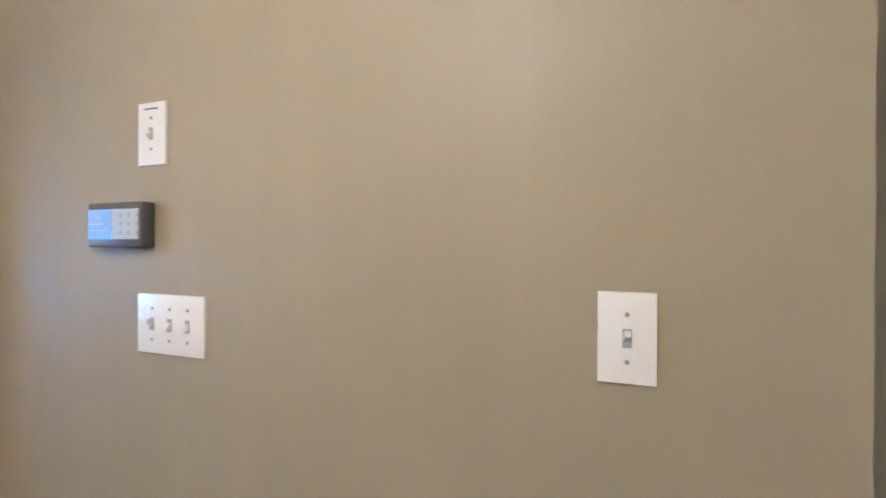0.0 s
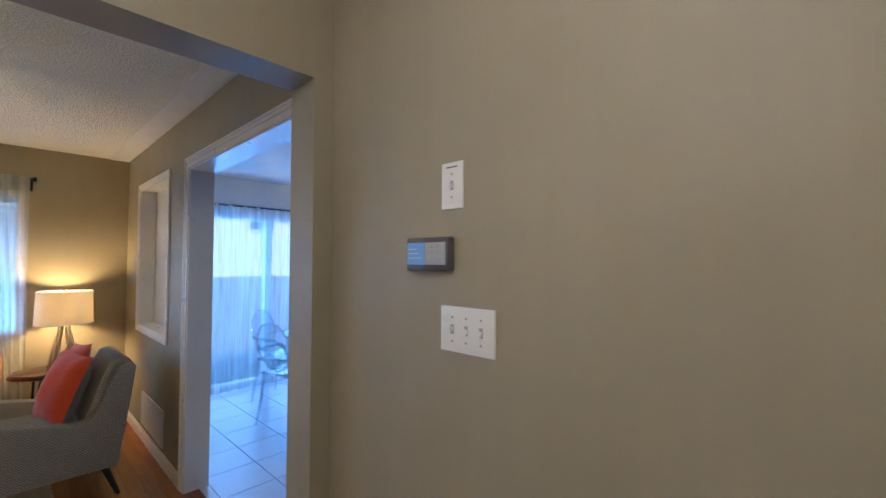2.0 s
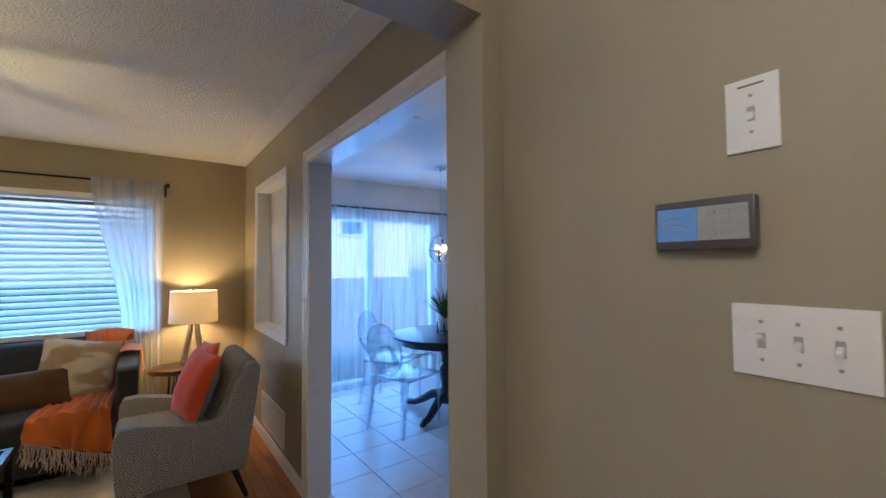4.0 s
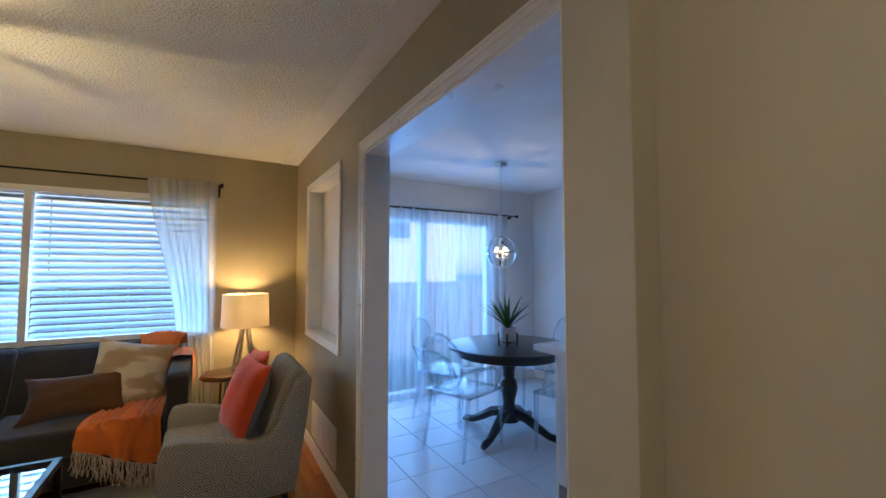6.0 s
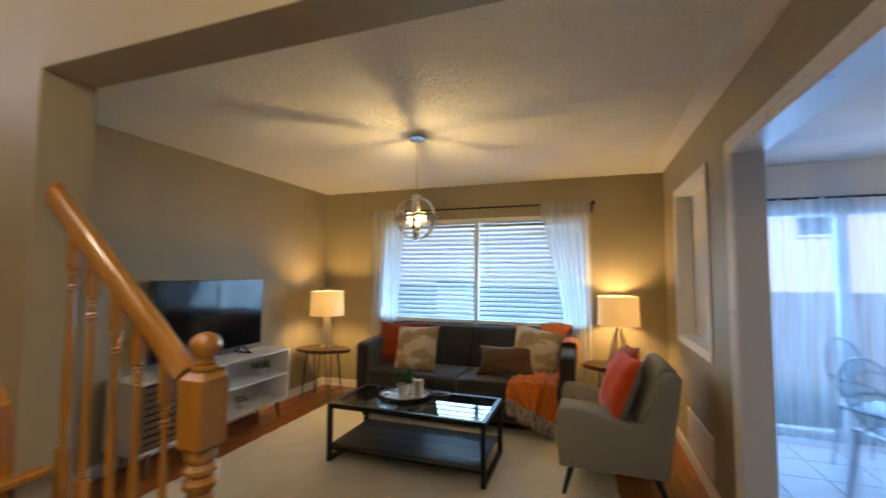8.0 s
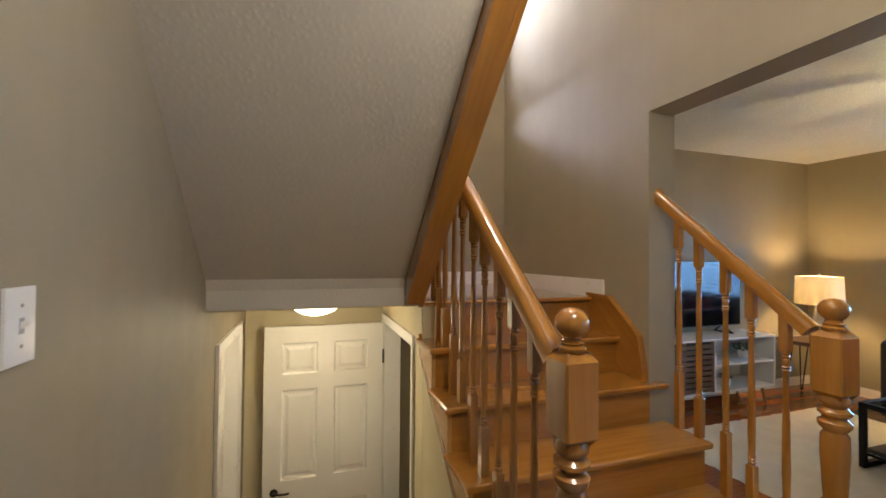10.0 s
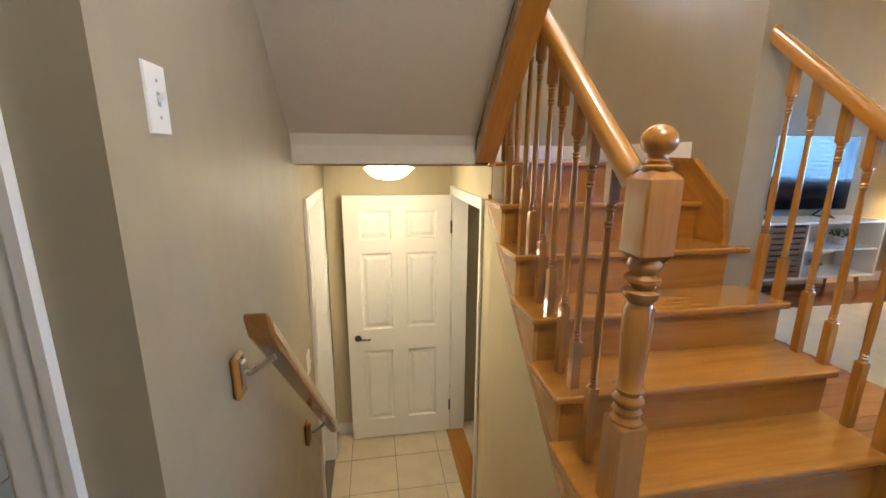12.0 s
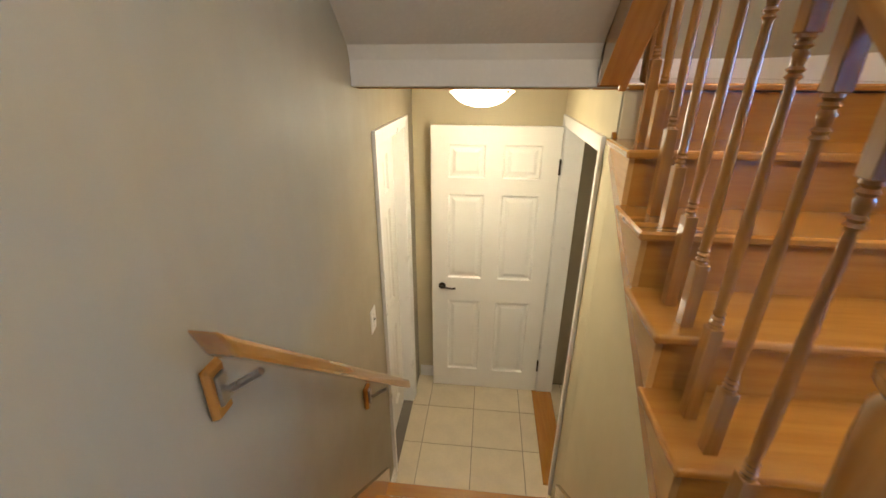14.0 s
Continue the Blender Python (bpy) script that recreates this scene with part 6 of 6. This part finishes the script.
def six_panel(name, label, m, width, height, handle_x, kind="structure"):
    """A moulded six-panel door; local x across, z up, front at -y."""
    d = thing(name, label, "door", m, kind=kind)
    t = 0.035
    st, cols = 0.115, 2
    pw = (width - 3 * st) / 2
    rows = [(0.17, 0.795), (0.985, 1.605), (1.715, 1.93)]
    # slab made of stiles and rails around sunk panels
    spec = [(0, st, 0, t, 0, height), (width - st, width, 0, t, 0, height), (st + pw, 2 * st + pw, 0, t, 0, height)]
    zz = [0.0] + [z for r in rows for z in r] + [height]
    for a, b in zip(zz[::2], zz[1::2]):
        for c in range(cols):
            x = st + c * (pw + st)
            spec.append((x, x + pw, 0, t, a, b))
    part("door_slab", boxes(*spec), M["doorwhite"], d)
    for a, b in rows:
        for c in range(cols):
            x = st + c * (pw + st)
            bm = bmesh.new()
            q = [(0.0, 0.001), (0.010, 0.012), (0.026, 0.012), (0.048, 0.003)]
            loops = []
            for ins, y in q:
                loops.append([bm.verts.new(v) for v in ((x + ins, y, a + ins), (x + pw - ins, y, a + ins), (x + pw - ins, y, b - ins), (x + ins, y, b - ins))])
            for p, r in zip(loops, loops[1:]):
                for i in range(4):
                    bm.faces.new((p[i], p[(i + 1) % 4], r[(i + 1) % 4], r[i]))
            bm.faces.new(loops[-1])
            back = [bm.verts.new(v) for v in ((x, t - 0.006, a), (x + pw, t - 0.006, a), (x + pw, t - 0.006, b), (x, t - 0.006, b))]
            bm.faces.new(back[::-1])
            bmesh.ops.recalc_face_normals(bm, faces=bm.faces)
            part("raised_panel", bm, M["doorwhite"], d)
    if handle_x is not None:
        hz = 0.915
        hd = part("door_handle", lathe([(0.026, 0), (0.027, 0.006), (0.020, 0.010), (0.010, 0.012), (0.010, 0.030), (0.004, 0.032)], 18, Matrix.Translation((handle_x, -0.001, hz)) @ Matrix.Rotation(radians(90), 4, "X")), M["bronze"], d, "dark bronze lever handle", smooth=True)
        part("lever", tube([(handle_x, -0.032, hz), (handle_x + 0.03, -0.034, hz - 0.002), (handle_x + 0.075, -0.034, hz - 0.006), (handle_x + 0.10, -0.033, hz - 0.002)], 0.007, 8), M["bronze"], hd, smooth=True)
    return d


# local x runs towards -x in the world, so that the front looks to +y
low = six_panel("door_1", "open white six-panel door with a dark lever handle", pose(0.696, -3.168, LOW + 0.010, 0, 0, 180), 0.82, 2.045, 0.075)
for z in (0.25, 1.80):
    part("hinge", boxes((0.812, 0.824, -0.012, 0.006, z - 0.05, z + 0.05), bevel=0.002), M["bronze"], low)
d2 = six_panel("door_2", "closed white six-panel door in the stair wall", pose(0.900, -2.355 - 0.012, LOW + 0.01, 0, 0, -90), 0.596, 2.045, None)
for z in (0.25, 1.80):
    part("hinge", boxes((0.004, 0.016, -0.02, 0.0, z - 0.045, z + 0.045)), M["bronze"], d2)


def dome_light(label, x, y, z, r):
    l = thing("dome_ceiling_light", label, "ceiling light", pose(x, y, z), "dome lights")
    part("canopy", lathe([(r * 0.86, -0.001), (r * 0.88, -0.006), (r * 0.88, -0.024), (r * 0.80, -0.028)], 32), M["trim"], l, smooth=True)
    prof = [(r * 0.97, -0.029), (r * 1.03, -0.031), (r * 1.03, -0.036), (r * 0.95, -0.041), (r * 0.86, -0.056), (r * 0.70, -0.076), (r * 0.50, -0.091), (r * 0.26, -0.100), (0.004, -0.102)]
    g = part("glass_bowl", lathe(prof, 40), M["dome"], l, "glowing frosted glass bowl", smooth=True)
    g.visible_shadow = False
    for a in (20, 140, 260):
        clip = boxes((r * 0.93, r * 1.075, -0.008, 0.008, -0.040, -0.024), bevel=0.003)
        clip.transform(Matrix.Rotation(radians(a), 4, "Z"))
        part("glass_clip", clip, M["trim"], l)
    return l


dome_light("lit frosted dome light on the lower hall ceiling", 0.372, -2.62, LOWCEIL, 0.150)
# invented fixture, added to go with the unseen foyer lamp
dome_light("unseen lit dome light added on the foyer ceiling", -0.10, -0.35, CEIL, 0.17)

# ---- pieces of the floors ----
def tiles(floor_name, material, x_lines, y_lines, z, keep, gap=0.004, thick=0.008):
    parent = bpy.data.objects[floor_name]
    shared = {}
    for xa, xb in zip(x_lines, x_lines[1:]):
        for ya, yb in zip(y_lines, y_lines[1:]):
            for x0, x1, y0, y1 in keep:
                a, b, c, d = max(xa, x0), min(xb, x1), max(ya, y0), min(yb, y1)
                if b - a < 0.03 or d - c < 0.03:
                    continue
                key = (round(b - a, 3), round(d - c, 3))
                if key not in shared:
                    bm = bmesh.new()
                    w, h = key[0] / 2 - gap / 2, key[1] / 2 - gap / 2
                    box(bm, -w, w, -h, h, -thick, 0.0, 0.0015, 1)
                    me = bpy.data.meshes.new("tile")
                    bm.to_mesh(me)
                    bm.free()
                    me.materials.append(material)
                    shared[key] = me
                ob = new("tile", shared[key])
                ob.parent = parent
                ob.location = ((a + b) / 2, (c + d) / 2, z)


def steps_from(origin, pitch, lo, hi):
    k0 = math.floor((lo - origin) / pitch)
    out = []
    while origin + k0 * pitch < hi + pitch:
        out.append(origin + k0 * pitch)
        k0 += 1
    return out


tiles("floor_kitchen", M["ktile"], steps_from(-2.945, 0.333, XW, 0.1), steps_from(1.225, 0.333, 0.83, 3.76), 0.0, [(XW + 0.012, -0.6, YK + 0.082, 3.758)])
tiles("floor_foyer", M["gtile"], steps_from(-0.60, 0.345, -1.25, 2.6), steps_from(-0.70, 0.345, -3.3, 1.6), 0.0,
      [(-1.248, -0.146, -1.011, -0.972), (-1.248, 2.6, -0.968, YK - 0.002), (0.52, 2.6, YK, 1.6), (0.945, 2.6, -2.2, -0.968)])
tiles("floor_lower_hall", M["ftile"], steps_from(0.010, 0.345, -1.5, 0.83), steps_from(-2.585, 0.345, YS, -2.10), LOW, [(-1.4, 0.829, YS + 0.001, -2.102)])


def strips():
    """Hardwood strips with staggered ends."""
    parent = bpy.data.objects["floor"]
    rnd = random.Random(11)
    shared = {}
    w = 0.083
    y = -3.138
    while y < YK + 0.07:
        x = XW + 0.002
        hi = min(y + w, YK + 0.08)
        while x < XD1 - 0.08:
            ln = rnd.choice((0.9, 1.2, 1.5, 1.8))
            end = min(x + ln, XD1 - 0.077)
            if XD1 - 0.077 - end < 0.25:
                end = XD1 - 0.077
            key = (round(end - x, 2), round(hi - y, 3))
            if key not in shared:
                bm = bmesh.new()
                box(bm, -key[0] / 2 + 0.0006, key[0] / 2 - 0.0006, -key[1] / 2 + 0.0006, key[1] / 2 - 0.0006, -0.01, 0.0, 0.001, 1)
                me = bpy.data.meshes.new("plank")
                bm.to_mesh(me)
                bm.free()
                me.materials.append(M["cherry"])
                shared[key] = me
            ob = new("plank", shared[key])
            ob.parent = parent
            ob.location = ((x + end) / 2, (y + hi) / 2, 0.0)
            x = end
        y += w


strips()
